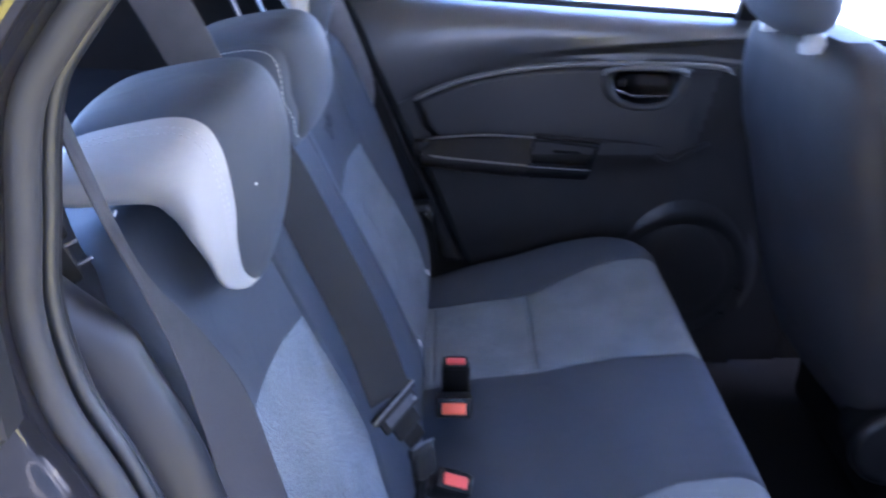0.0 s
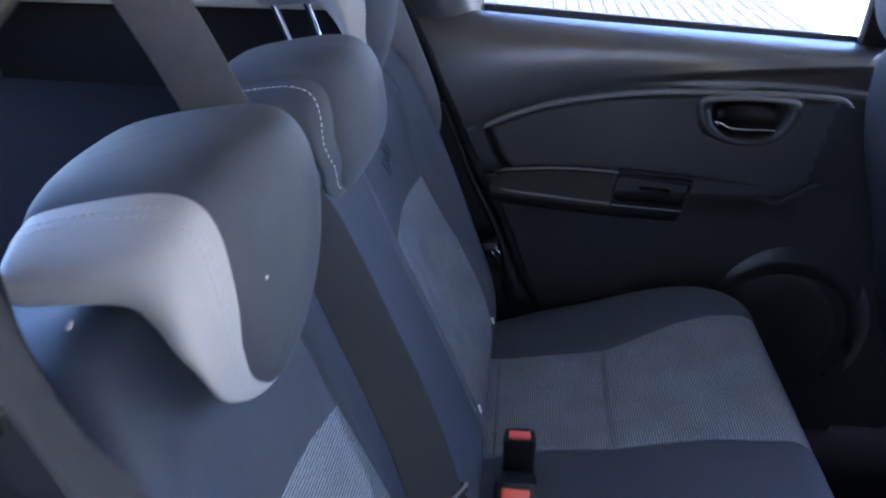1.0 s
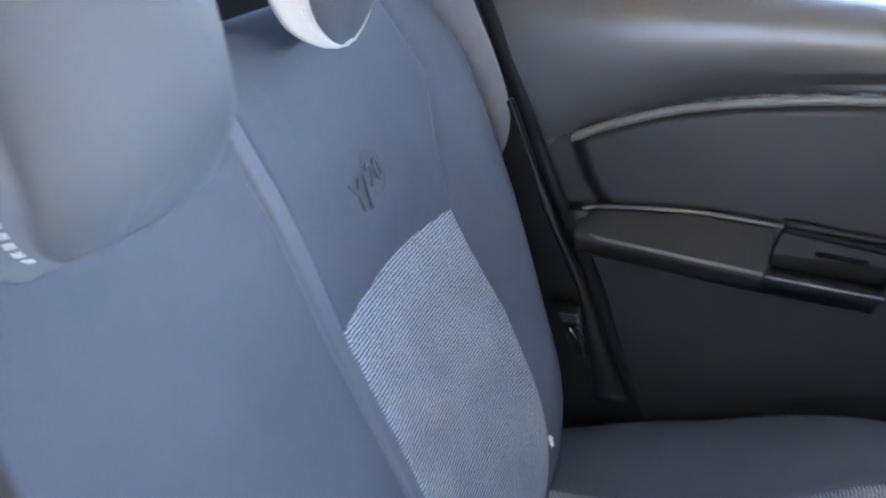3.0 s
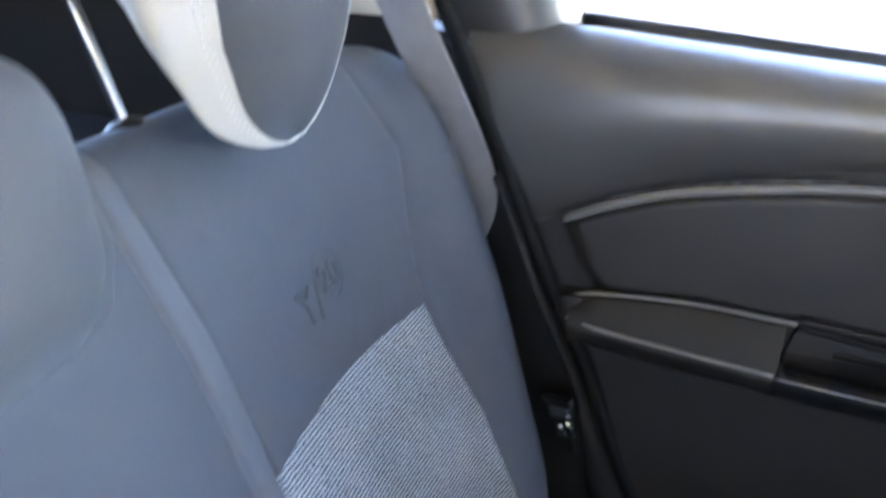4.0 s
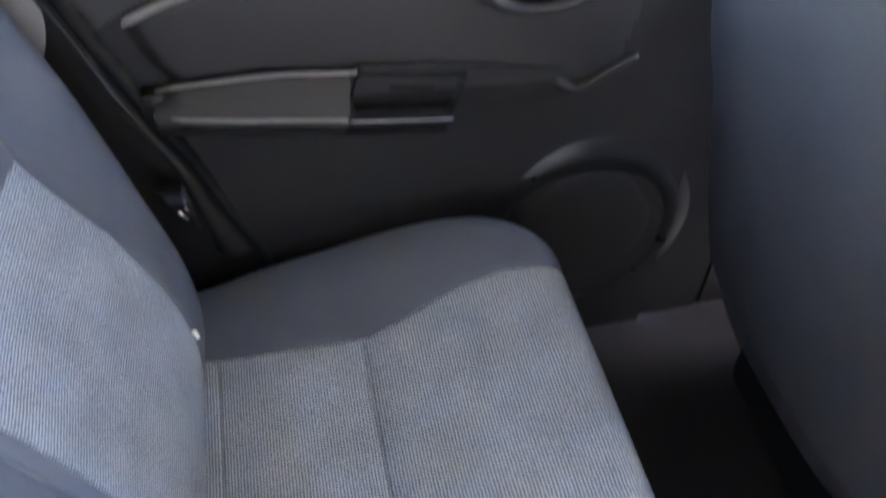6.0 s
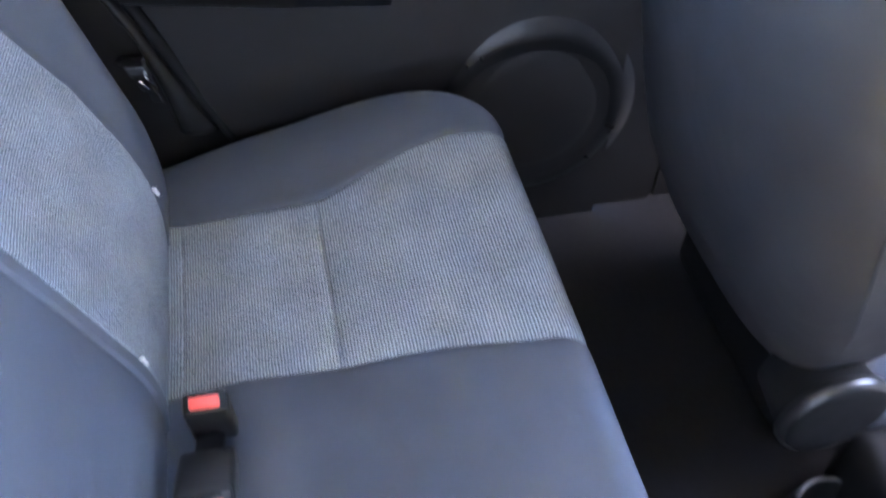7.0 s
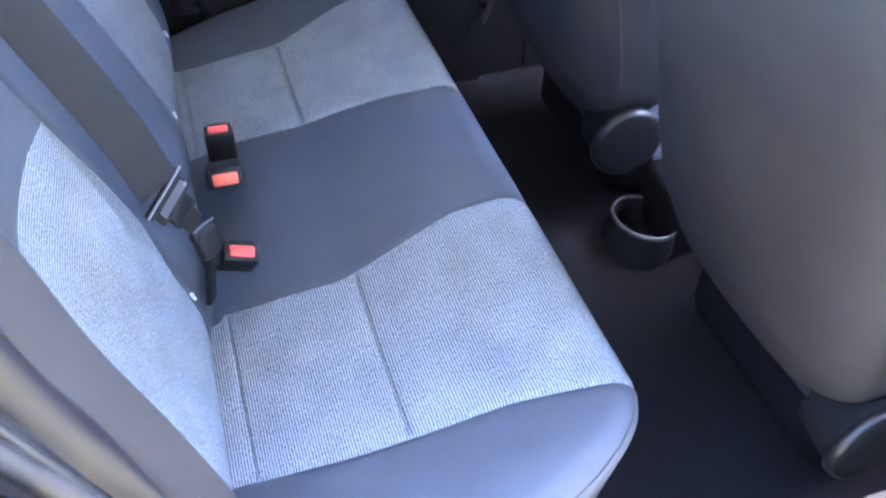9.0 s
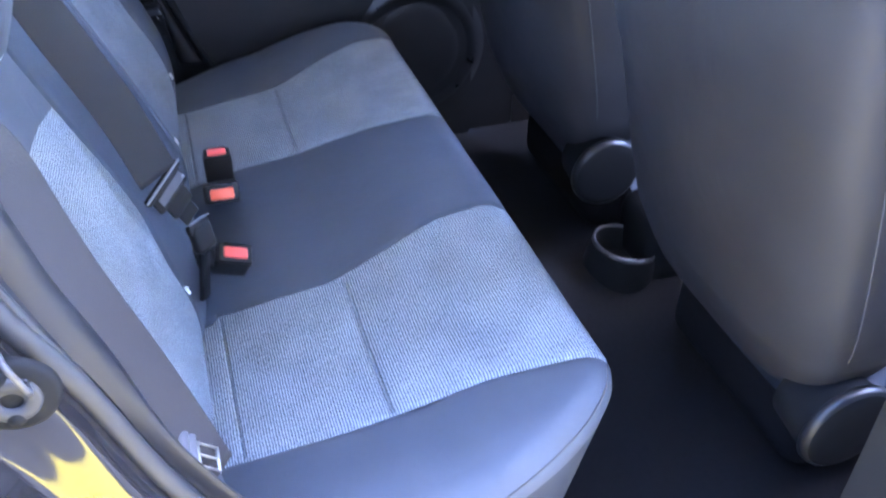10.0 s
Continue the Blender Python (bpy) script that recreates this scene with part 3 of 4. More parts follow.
const = lambda k: (lambda x: k)
near_out, near_in = (lambda x: interp(x, C_NEAR_OUT)), (lambda x: interp(x, C_NEAR_IN))
far_in, far_out = (lambda x: interp(x, C_FAR_IN)), (lambda x: interp(x, C_FAR_OUT))
part("cushion_bolster", cushion_patch(const(-0.611), near_out, fine_cols(22, edge_left=True), False), LEATHER, bench)
part("cushion_insert", cushion_patch(near_out, near_in, fine_cols(36), True), FABRIC, bench, "light grey finely ribbed cloth insert")
part("cushion_centre", cushion_patch(near_in, far_in, fine_cols(36), False), LEATHER, bench)
part("cushion_insert", cushion_patch(far_in, far_out, fine_cols(36), True), FABRIC, bench, "light grey finely ribbed cloth insert")
part("cushion_bolster", cushion_patch(far_out, const(0.648), fine_cols(22, edge_right=True), False), LEATHER, bench)


def skirt(side):
    rows = []
    for x in np.linspace(CUSHION_BACK, 0.235, 24):
        w = 0.611 if side < 0 else 0.648
        z = cushion_height(x, side * w, False)
        rows.append([(Vector((x, side * (w - 0.02 * k), z - d)), (x, d)) for d, k in ((0, 0), (0.03, 0), (0.09, 0.4), (0.17, 1))])
    return grid(rows)


part("cushion_side", skirt(-1), SKIRT, bench)
part("cushion_side", skirt(1), SKIRT, bench)
edge = [Vector((cushion_front(y) - 0.008, y, cushion_height(cushion_front(y) - 0.008, y, False) + 0.002)) for y in -0.5 - 0.1105 * np.sqrt(np.linspace(0, 1, 40))]
part("cushion_piping", tube([tuple(p) for p in edge[::3]], 0.0010, 40, 6), SEAM, bench, "thin sewn edge of the cushion")

# ---------------------------------------------------------------- rear bench: backrest
B0 = Vector((0.022, 0, 0.62))
B_UP = Vector((-0.391, 0, 0.921))
B_OUT = Vector((0.921, 0, 0.391))
B_LOW = -0.13


def back_top(y):
    a = abs(y)
    if y > 0:
        return 0.535 - 0.035 * max(0.0, (a - 0.52) / 0.14) ** 2.6
    return 0.535 - 0.11 * max(0.0, (a - 0.37) / 0.11) ** 2.0


B_NEAR_OUT = [(-0.13, -0.47), (0.0, -0.475), (0.16, -0.50), (0.30, -0.49), (0.42, -0.482), (0.53, -0.435)]
B_NEAR_IN = [(-0.13, -0.190), (0.0, -0.190), (0.12, -0.165), (0.294, -0.165), (0.53, -0.165)]
B_STRIP_A = [(-0.13, 0.195), (0.27, 0.191), (0.4, 0.192), (0.53, 0.186)]
B_STRIP_B = [(-0.13, 0.217), (0.27, 0.215), (0.4, 0.217), (0.53, 0.208)]
B_FAR_OUT = [(-0.13, 0.468), (0.0, 0.473), (0.155, 0.499), (0.283, 0.487), (0.34, 0.506), (0.42, 0.541), (0.487, 0.532), (0.53, 0.522)]


def insert_top(y):
    a = y
    if a > 0:
        return interp(a, [(0.2, 0.284), (0.25, 0.292), (0.32, 0.297), (0.40, 0.295), (0.45, 0.290), (0.5, 0.283)])
    return interp(a, [(-0.5, 0.295), (-0.44, 0.310), (-0.33, 0.316), (-0.25, 0.312), (-0.165, 0.294)])


NEAR_EDGE = [(-0.13, -0.603), (0.25, -0.603), (0.32, -0.582), (0.39, -0.540), (0.45, -0.508), (0.53, -0.482)]
FAR_EDGE = [(-0.13, 0.575), (0.0, 0.592), (0.08, 0.615), (0.16, 0.643), (0.25, 0.668), (0.35, 0.680), (0.45, 0.681), (0.53, 0.673)]


def back_depth(h, y):
    n = 0.0
    if h < 0.02:
        n -= 0.055 * ((0.02 - h) / 0.15) ** 2
    a = abs(y)
    n += 0.030 * math.exp(-((a - (-interp(h, NEAR_EDGE) - 0.058 if y < 0 else interp(h, FAR_EDGE) - 0.085)) / 0.055) ** 2) * step(-0.1, 0.08, h) * (1 - step(0.36 if y < 0 else 0.42, 0.54, h))
    n += 0.014 * math.exp(-((h - 0.12) / 0.13) ** 2) * math.exp(-((y - 0.01) / 0.17) ** 2)
    n -= 0.008 * math.exp(-((a - 0.33) / 0.09) ** 2) * math.exp(-((h - 0.2) / 0.2) ** 2)
    n -= 0.008 * step(0.36, 0.54, h)
    n -= 0.014 * step(0.22, 0.02, h) * step(-0.10, -0.20, y)
    d = min(back_top(y) - h, (-interp(h, NEAR_EDGE) if y < 0 else interp(h, FAR_EDGE)) - a)
    r = 0.030
    if d < r:
        n -= r - math.sqrt(max(0.0, r * r - (r - d) ** 2))
    for c in (B_NEAR_OUT, B_NEAR_IN, B_STRIP_A, B_STRIP_B, B_FAR_OUT):
        n -= (0.0020 if c in (B_STRIP_A, B_STRIP_B) else 0.0034) * math.exp(-((y - interp(h, c)) / (0.0024 if c in (B_STRIP_A, B_STRIP_B) else 0.004)) ** 2)
    n += 0.0022 * step(0.002, -0.002, interp(h, B_STRIP_A) - y + 0.002) * step(0.002, -0.002, y - interp(h, B_STRIP_B) + 0.002)
    n += 0.0015 * noise.noise(Vector((h * 9, y * 9, 4)))
    return n


def back_place(h, y):
    return B0 + B_UP * h + B_OUT * back_depth(h, y) + Vector((0, y, 0))


def back_patch(left, right, cols, low, high, n_rows, dense_top=False, wrap=True):
    ss = list(np.linspace(0, 1, n_rows))
    if dense_top:
        ss = sorted(set(ss + list(np.linspace(0.85, 1, 22))))
    rows = []
    for s in ss:
        r = []
        for v in cols:
            h = 0.2
            y = 0.0
            for _ in range(4):
                y = interp(h, left) + (interp(h, right) - interp(h, left)) * v
                h = low(y) + s * (high(y) - low(y))
            n = 0.0
            p = back_place(h, y)
            r.append((p, (y, h)))
        rows.append(r)
    if dense_top and wrap:
        last = rows[-1]
        for d in (0.03, 0.10):
            rows.append([(p - B_OUT * d, u) for p, u in last])
    return grid(rows)


EDGE_N, EDGE_F = NEAR_EDGE, FAR_EDGE
low_f = lambda y: B_LOW
part("backrest_bolster", back_patch(EDGE_N, B_NEAR_OUT, fine_cols(20, edge_left=True), low_f, back_top, 60, True), LEATHER, bench)
part("backrest_insert", back_patch(B_NEAR_OUT, B_NEAR_IN, fine_cols(36), low_f, insert_top, 50), FABRIC, bench, "light grey finely ribbed cloth insert")
part("backrest_panel", back_patch(B_NEAR_OUT, B_NEAR_IN, fine_cols(36), insert_top, back_top, 30, True), LEATHER, bench)
part("backrest_centre", back_patch(B_NEAR_IN, B_STRIP_A, fine_cols(36), low_f, back_top, 60, True), LEATHER, bench)
part("backrest_strip", back_patch(B_STRIP_A, B_STRIP_B, list(np.linspace(0, 1, 17)), low_f, back_top, 60, True), STRAP, bench, "narrow sewn strip between the seat panels")
part("backrest_insert", back_patch(B_STRIP_B, B_FAR_OUT, fine_cols(36), low_f, insert_top, 50), FABRIC, bench, "light grey finely ribbed cloth insert")
part("backrest_panel", back_patch(B_STRIP_B, B_FAR_OUT, fine_cols(36), insert_top, back_top, 30, True), LEATHER, bench)
part("backrest_bolster", back_patch(B_FAR_OUT, EDGE_F, fine_cols(20, edge_right=True), low_f, back_top, 60, True), LEATHER, bench)


def back_side(side):
    rows = []
    for h in np.linspace(B_LOW, back_top(0.603 * side if side < 0 else 0.655), 40):
        w = -interp(h, NEAR_EDGE) if side < 0 else interp(h, FAR_EDGE)
        p = back_place(h, side * w)
        rows.append([(p - B_OUT * d + Vector((0, -side * 0.12 * d, 0)), (h, d)) for d in (0, 0.02, 0.06, 0.12)])
    return grid(rows)


part("backrest_side", back_side(-1), SIDE, bench, "leatherette flank with shade put into its colour")
part("backrest_side", back_side(1), SIDE, bench, "leatherette flank with shade put into its colour")
rows = [[(B0 + B_UP * h - B_OUT * 0.14 + Vector((0, y, 0)), (y, h)) for y in np.linspace(-0.59, 0.59, 12)] for h in np.linspace(B_LOW, 0.5, 8)]
part("backrest_shell", grid(rows), CARPET, bench, "black carpeted rear of the backrest")


# release buttons on the shoulders
# the bright highlight on each button is put in as a pale colour
for y in (-0.445, 0.46):
    part("release_knob", lathe([(0.0003, 0.0022), (0.0010, 0.002), (0.0015, 0.0012), (0.0018, -0.003)], (-0.172, y, 1.134 if y < 0 else 1.10), rot(0, 30, 0), 20), SLEEVE, bench, "small release button, pale for its highlight")


# white clips in the gap at the foot of the inserts
for y in (-0.188, 0.215, 0.47):
    b = joined([rbox((0.004, 0.0035, 0.013), (0, 0, 0), 0.001), rbox((0.004, 0.005, 0.003), (0.001, 0, 0.003), 0.001)])
    b.transform(Matrix.Translation(back_place(0.0, y) + Vector((0.004, 0, 0))) @ rot(0, -20, 0))
    part("clip", b, TAG, bench, "small white plastic clip")


# embossed mark
def text_mesh(body, size, depth):
    cu = bpy.data.curves.new("mark", "FONT")
    cu.body, cu.size, cu.extrude, cu.bevel_depth, cu.bevel_resolution = body, size, depth, 0.0006, 2
    cu.align_x = "CENTER"
    tmp = bpy.data.objects.new("mark", cu)
    scene.collection.objects.link(tmp)
    bpy.context.view_layer.update()
    me = bpy.data.meshes.new_from_object(tmp.evaluated_get(bpy.context.evaluated_depsgraph_get()))
    bpy.data.objects.remove(tmp)
    return me


MARK = Matrix((Vector((0, 1, 0)), B_UP, B_OUT)).transposed().to_4x4()
for body, y, h, size in (("Y", 0.326, 0.348, 0.038), ("/", 0.343, 0.346, 0.040), ("20", 0.3665, 0.361, 0.029)):
    me = text_mesh(body, size, 0.0009)
    me.transform(Matrix.Translation(back_place(h + 0.01, y) - B_UP * 0.01 + B_OUT * 0.0008) @ MARK)
    part("embossed_mark", me, LEATHER, bench, "embossed lettering in the leatherette")
ring = [back_place(0.371 + 0.021 * math.sin(w), 0.3665 + 0.0185 * math.cos(w)) + B_OUT * 0.0002 for w in np.linspace(-2.2, 3.4, 22)]
part("embossed_ring", tube([tuple(p) for p in ring], 0.0006, 60, 6), LEATHER, bench, "embossed rounded outline")


# ---------------------------------------------------------------- rear headrests
def headrest(name, label, y0, half, inner_half, lift, side_mat, stitched, group, short=0.0, blunt=0.10, crown=0.026, turn=68, bulk=0.0):
    """A saddle headrest: an angled profile, a crowned dark panel and bulging cheeks behind its seams."""
    outer = smooth_path([(-0.242, 0, 1.170), (-0.228, 0, 1.189), (-0.175, 0, 1.202), (-0.120, 0, 1.207), (-0.092, 0, 1.190), (-0.080, 0, 1.150), (-0.080, 0, 1.100), (-0.090, 0, 1.050), (-0.104, 0, 1.012)], 48)
    inner = smooth_path([(-0.242, 0, 1.140), (-0.226, 0, 1.128), (-0.190, 0, 1.130), (-0.160, 0, 1.130), (-0.146, 0, 1.119), (-0.134, 0, 1.100), (-0.125, 0, 1.072), (-0.122, 0, 1.033), (-0.110, 0, 1.006)], 48)
    for p in outer + inner:
        if p.z < 1.13:
            p.z += short * (1.13 - p.z) / 0.12
    for i, p in enumerate(inner):
        p.x -= bulk * step(0.1, 0.6, i / 48) * (1 - 0.5 * step(0.85, 1.0, i / 48))
        p.z -= bulk * 0.8 * (1 - step(0.4, 0.6, i / 48))
    head = thing(name, label, "headrest", group)
    head.location = (-0.42 * lift, y0, 0)
    panel, cheeks, loops = [], {-1: [], 1: []}, []
    count = 49
    top = radians(turn)
    for i in range(count):
        u = i / (count - 1)
        k = 1.0
        if u > 0.60:
            t = (u - 0.60) / 0.40
            k = blunt + (1 - blunt) * max(0.0, 1 - t ** (3.4 if stitched else 1.5 + blunt)) ** (0.34 if stitched else 0.68)
        if u < 0.10:
            k = 0.86 + 0.14 * math.sqrt(u / 0.10)
        o, q = outer[i], inner[i]
        deep = (o - q).length
        back = (q - o) / deep
        c = min(crown * (0.5 + 0.5 * step(0.28, 0.58, u)), deep * 0.6)
        widest, seam_at = half * k, inner_half * k
        prow = []
        for j in range(-14, 15):
            w = top * j / 14
            y = math.copysign(abs(math.sin(w)) ** 0.8, w) / math.sin(top) ** 0.8 * seam_at
            d = c * (1 - math.cos(w) ** 0.8) / (1 - math.cos(top) ** 0.8)
            prow.append((o + back * d + Vector((0, y, lift)), (y, u * 0.3)))
        panel.append(prow)
        for sgn in (-1, 1):
            side = smooth_path([(seam_at, c, 0), (seam_at + 0.5 * (widest - seam_at), c + 0.16 * (deep - c), 0), (widest, c + 0.52 * (deep - c), 0), (widest - 0.10 * (widest - seam_at), c + 0.86 * (deep - c), 0), (seam_at + 0.55 * (widest - seam_at), deep, 0)], 14)
            cheeks[sgn].append([(o + back * s.y + Vector((0, sgn * s.x, lift)), (s.x, u * 0.3)) for s in side])
        loops.append([p for p, _ in prow] + [p for p, _ in cheeks[1][-1][1:]] + [p for p, _ in cheeks[-1][-1][:0:-1]])
    part("front_panel", grid(panel), LEATHER, head)
    for sgn in (-1, 1):
        part("cheek", grid(cheeks[sgn]), side_mat, head, "light grey leatherette cheek" if side_mat is LIGHT else "")
    under = [[(a[-1][0].lerp(b[-1][0], f), (f, i / 48)) for f in np.linspace(0, 1, 9)] for i, (a, b) in enumerate(zip(cheeks[-1], cheeks[1]))]
    part("underside", grid(under), side_mat, head)
    for end in (0, -1):
        mid_point = sum(loops[end], Vector()) / len(loops[end]) + (Vector((-0.006, 0, 0)) if end == 0 else Vector((0.0, 0, -0.003)))
        ring = loops[end]
        part("rear_end" if end == 0 else "tip", mesh_of(ring + [mid_point], [(i, (i + 1) % len(ring), len(ring)) for i in range(len(ring))]), side_mat if end else LEATHER, head)
    if stitched:
        line_at = []
        for i, r in enumerate(cheeks[-1][:45]):
            q = 1.0 + 3.6 * math.sin(math.pi * min(1.0, max(0.0, (i / 48 - 0.10) / 0.90)) ** 1.25) ** 1.5
            k = int(q)
            line_at.append(r[k][0].lerp(r[k + 1][0], q - k) + Vector((0.0003, -0.0010, 0)))
        part("stitching", dashes(line_at, 0.0036, 0.0026, 0.0003), THREAD, head, "white decorative stitching")
    else:
        for sgn in (-1, 1):
            for m in (2, 3):
                line_at = [r[m][0] + (r[m][0] - r[12][0]).normalized() * 0.0004 for r in cheeks[sgn]]
                part("stitching", dashes(line_at, 0.0030, 0.0028, 0.0003), STITCH, head, "fine grey twin stitching along the cheek")
        rim = [tuple(r[0][0] + Vector((0.0004, 0.0012, -0.0004))) for r in cheeks[1][28:49:2]]
        part("piping", tube(rim, 0.0012, 60, 8), side_mat, head, "light grey rolled lower edge")
    for s in (-1, 1):
        yy = s * half * 0.53 - 0.004
        if lift > 0.02:
            back = 0.42 * lift
            part("post", tube([(-0.272 + back, yy, 1.235), (-0.250 + back, yy, 1.18), (-0.221 + back, yy, 1.10), (-0.200 + back, yy, 1.04)], 0.0045, 12, 12), CHROME, head, "chrome post")
            part("guide", lathe([(0.0001, 0.012), (0.009, 0.012), (0.014, 0.009), (0.016, 0.0), (0.016, -0.012)], (-0.219 + back, yy, 1.090), rot(0, -23, 0), 20), PLASTIC, head, "black plastic guide")
    return head


def lint(at):
    bm = bmesh.new()
    bmesh.ops.create_icosphere(bm, subdivisions=2, radius=0.0011)
    for v in bm.verts:
        v.co *= 0.7 + 0.6 * noise.noise(v.co * 900)
        v.co.z *= 1.5
    bm.transform(Matrix.Translation(at))
    return tagged(part("lint", bm, THREAD), "tiny white lint speck on the headrest", "lint")


lint((-0.0877, -0.3585, 1.1232))
G = "rear headrests"
headrest("headrest", "lowered dark leatherette headrest with light grey cheeks", -0.286, 0.130, 0.090, -0.006, LIGHT, False, G, 0.004, 0.12, 0.033, 74, 0.005)
headrest("headrest", "small dark leatherette centre headrest with white stitching", 0.024, 0.101, 0.075, -0.013, LEATHER, True, G, 0.058, 0.50, 0.042, 84, 0.004)
headrest("headrest", "raised dark leatherette headrest with light cheeks on chrome posts", 0.341, 0.129, 0.087, 0.064, LIGHT, False, G, 0.006, 0.12, 0.033, 74)


# ---------------------------------------------------------------- seat belts and buckles
def buckle(name, label, at, turn, button, length=0.085, wide=0.046, thick=0.024, stalk=True, boot=False):
    b = thing(name, label, "belt buckle", "rear belt buckles")
    b.matrix_world = Matrix.Translation(at) @ turn
    body = rbox((wide, thick, length), (0, 0, -length / 2), 0.006, 3)
    if boot:
        body = joined([body, rbox((0.044, thick * 0.9, 0.036), (-0.028, 0, -0.030), 0.010, 4, rot(0, 14, 0)), rbox((0.030, thick * 0.6, 0.026), (-0.052, 0.004, -0.030), 0.008, 3)])
    part("body", body, PLASTIC, b)
    part("surround", rbox((wide - 0.003, thick - 0.0005, 0.012), (0, 0, -0.001), 0.004, 2), PLASTIC, b)
    part("button", rbox((wide * 0.66, thick * 0.56, 0.010), (0, -0.001, 0.0035), 0.003, 2), button, b, "red push button")
    part("slot", rbox((wide * 0.62, 0.003, 0.004), (0, thick * 0.40, 0.004), 0.001, 1), GLOSS, b)
    if stalk:
        part("stalk", rbox((0.030, 0.010, 0.07), (0, 0.002, -length - 0.02), 0.004, 2), WEB, b)
    return b


buckle("belt_buckle", "black belt buckle with red button between the seats", (0.085, 0.150, 0.622), rot(14, 0, 0), RED)
buckle("belt_buckle", "black belt buckle leaning forward with orange button", (0.081, 0.046, 0.610), rot(62, 0, 0), ORANGE, 0.075, 0.056, 0.032)
def along(at, down, across):
    """A pose whose z runs up a strap and whose x runs across it."""
    z = -Vector(down).normalized()
    x = Vector(across)
    x = (x - z * x.dot(z)).normalized()
    return Matrix.Translation(at) @ Matrix((x, z.cross(x), z)).transposed().to_4x4()


buckle("belt_buckle", "black belt buckle with red button beside a plugged tongue", (0.081, -0.121, 0.612), along((0, 0, 0), (-0.28, 0.50, -0.82), (0.95, 0.0, -0.32)), RED, 0.046, 0.052, 0.030, False, True)


def tongue(parent, place, plate, k=1.0):
    """The plastic-covered steel tongue of a belt, lying in the plane of its strap."""
    a = part("tongue", joined([rbox((0.060 * k, 0.009, 0.010), (0, 0, 0), 0.003, 2), rbox((0.050 * k, 0.008, 0.026), (0, 0, -0.014), 0.0035, 2), rbox((0.034 * k, 0.010, 0.026), (0, 0, -0.036), 0.004, 2)]), PLASTIC, parent, "black tongue cover")
    a.matrix_local = place
    part("slot_bar", rbox((0.062 * k, 0.003, 0.0028), (0, -0.0045, 0.0035), 0.001, 2), plate, a, "pale worn upper edge")
    part("label_plate", rbox((0.040 * k, 0.002, 0.013), (0.002, -0.0040, -0.013), 0.0006, 1), TONGUE, a, "moulded plate")
    part("blade", rbox((0.024 * k, 0.003, 0.03), (0, 0, -0.055), 0.001, 1), PLASTIC, a)
    part("rivet", lathe([(0.0002, 0.0025), (0.0022, 0.002), (0.003, 0.0)], (0.021 * k, -0.0045, -0.016), rot(90, 0, 0), 12), STEEL, a, "dull steel rivet")
    return a


mid = thing("seat_belt", "black centre belt hanging from the roof to its buckle", "seat belt", "rear seat belts")
# upper length is paler than the lower only to show light falling on it
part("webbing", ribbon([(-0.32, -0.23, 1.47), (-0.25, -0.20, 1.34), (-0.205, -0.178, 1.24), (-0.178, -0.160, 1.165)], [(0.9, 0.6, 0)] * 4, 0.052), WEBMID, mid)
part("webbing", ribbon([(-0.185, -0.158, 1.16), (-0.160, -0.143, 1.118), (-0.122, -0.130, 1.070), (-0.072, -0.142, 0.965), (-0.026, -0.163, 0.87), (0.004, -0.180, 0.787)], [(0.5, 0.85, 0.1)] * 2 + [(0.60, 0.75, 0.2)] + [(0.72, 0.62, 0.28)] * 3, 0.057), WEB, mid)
tongue(mid, along((0.0065, -0.179, 0.778), (0.40, 0.14, -0.9), (0.66, 0.70, 0.18)), GREY, 1.2)
latch = part("lower_buckle", joined([rbox((0.034, 0.018, 0.038), (0, 0, 0.004), 0.006, 3), rbox((0.040, 0.012, 0.016), (0, 0.001, 0.020), 0.005, 2)]), PLASTIC, mid, "black anchor buckle")
latch.matrix_local = along((0.042, -0.166, 0.676), (0.15, -0.25, -0.95), (0.6, 0.75, 0.1))
part("latch_edge", tube([(-0.020, -0.006, 0.030), (0.0, -0.008, 0.032), (0.018, -0.006, 0.029)], 0.0016, 10, 8), TONGUE, latch, "worn grey lip")
part("anchor_strap", rbox((0.026, 0.008, 0.07), (0, 0, 0), 0.003, 2), MATT, mid, "short black anchor strap").matrix_local = along((0.036, -0.166, 0.618), (-0.16, -0.26, -1.0), (0.4, 0.9, 0.1))

far = thing("seat_belt", "outboard belt running down beside the far backrest, paled for window light", "seat belt", "rear seat belts")
part("webbing", ribbon([(-0.245, 0.575, 1.37), (-0.190, 0.585, 1.22), (-0.155, 0.600, 1.13), (-0.132, 0.625, 1.06), (-0.114, 0.650, 1.00), (-0.102, 0.668, 0.945), (-0.105, 0.677, 0.90), (-0.130, 0.680, 0.84)], [(0.93, -0.12, 0.34)] * 5 + [(0.92, -0.05, 0.38)] * 3, 0.050), WEBLIT, far)
tongue(far, along((0.016, 0.632, 0.705), (0.3, 0.0, -0.95), (0.8, -0.45, 0.3)), PLASTIC, 0.7)
for k in (-1, 1):
    part("tongue_steel", rbox((0.0024, 0.003, 0.017), (0, 0, 0), 0.0009, 1), CHROME, far, "bright steel edge").matrix_local = Matrix.Translation((0.033 + 0.004 * k, 0.606, 0.688 + 0.003 * k)) @ rot(0, -38, 0)

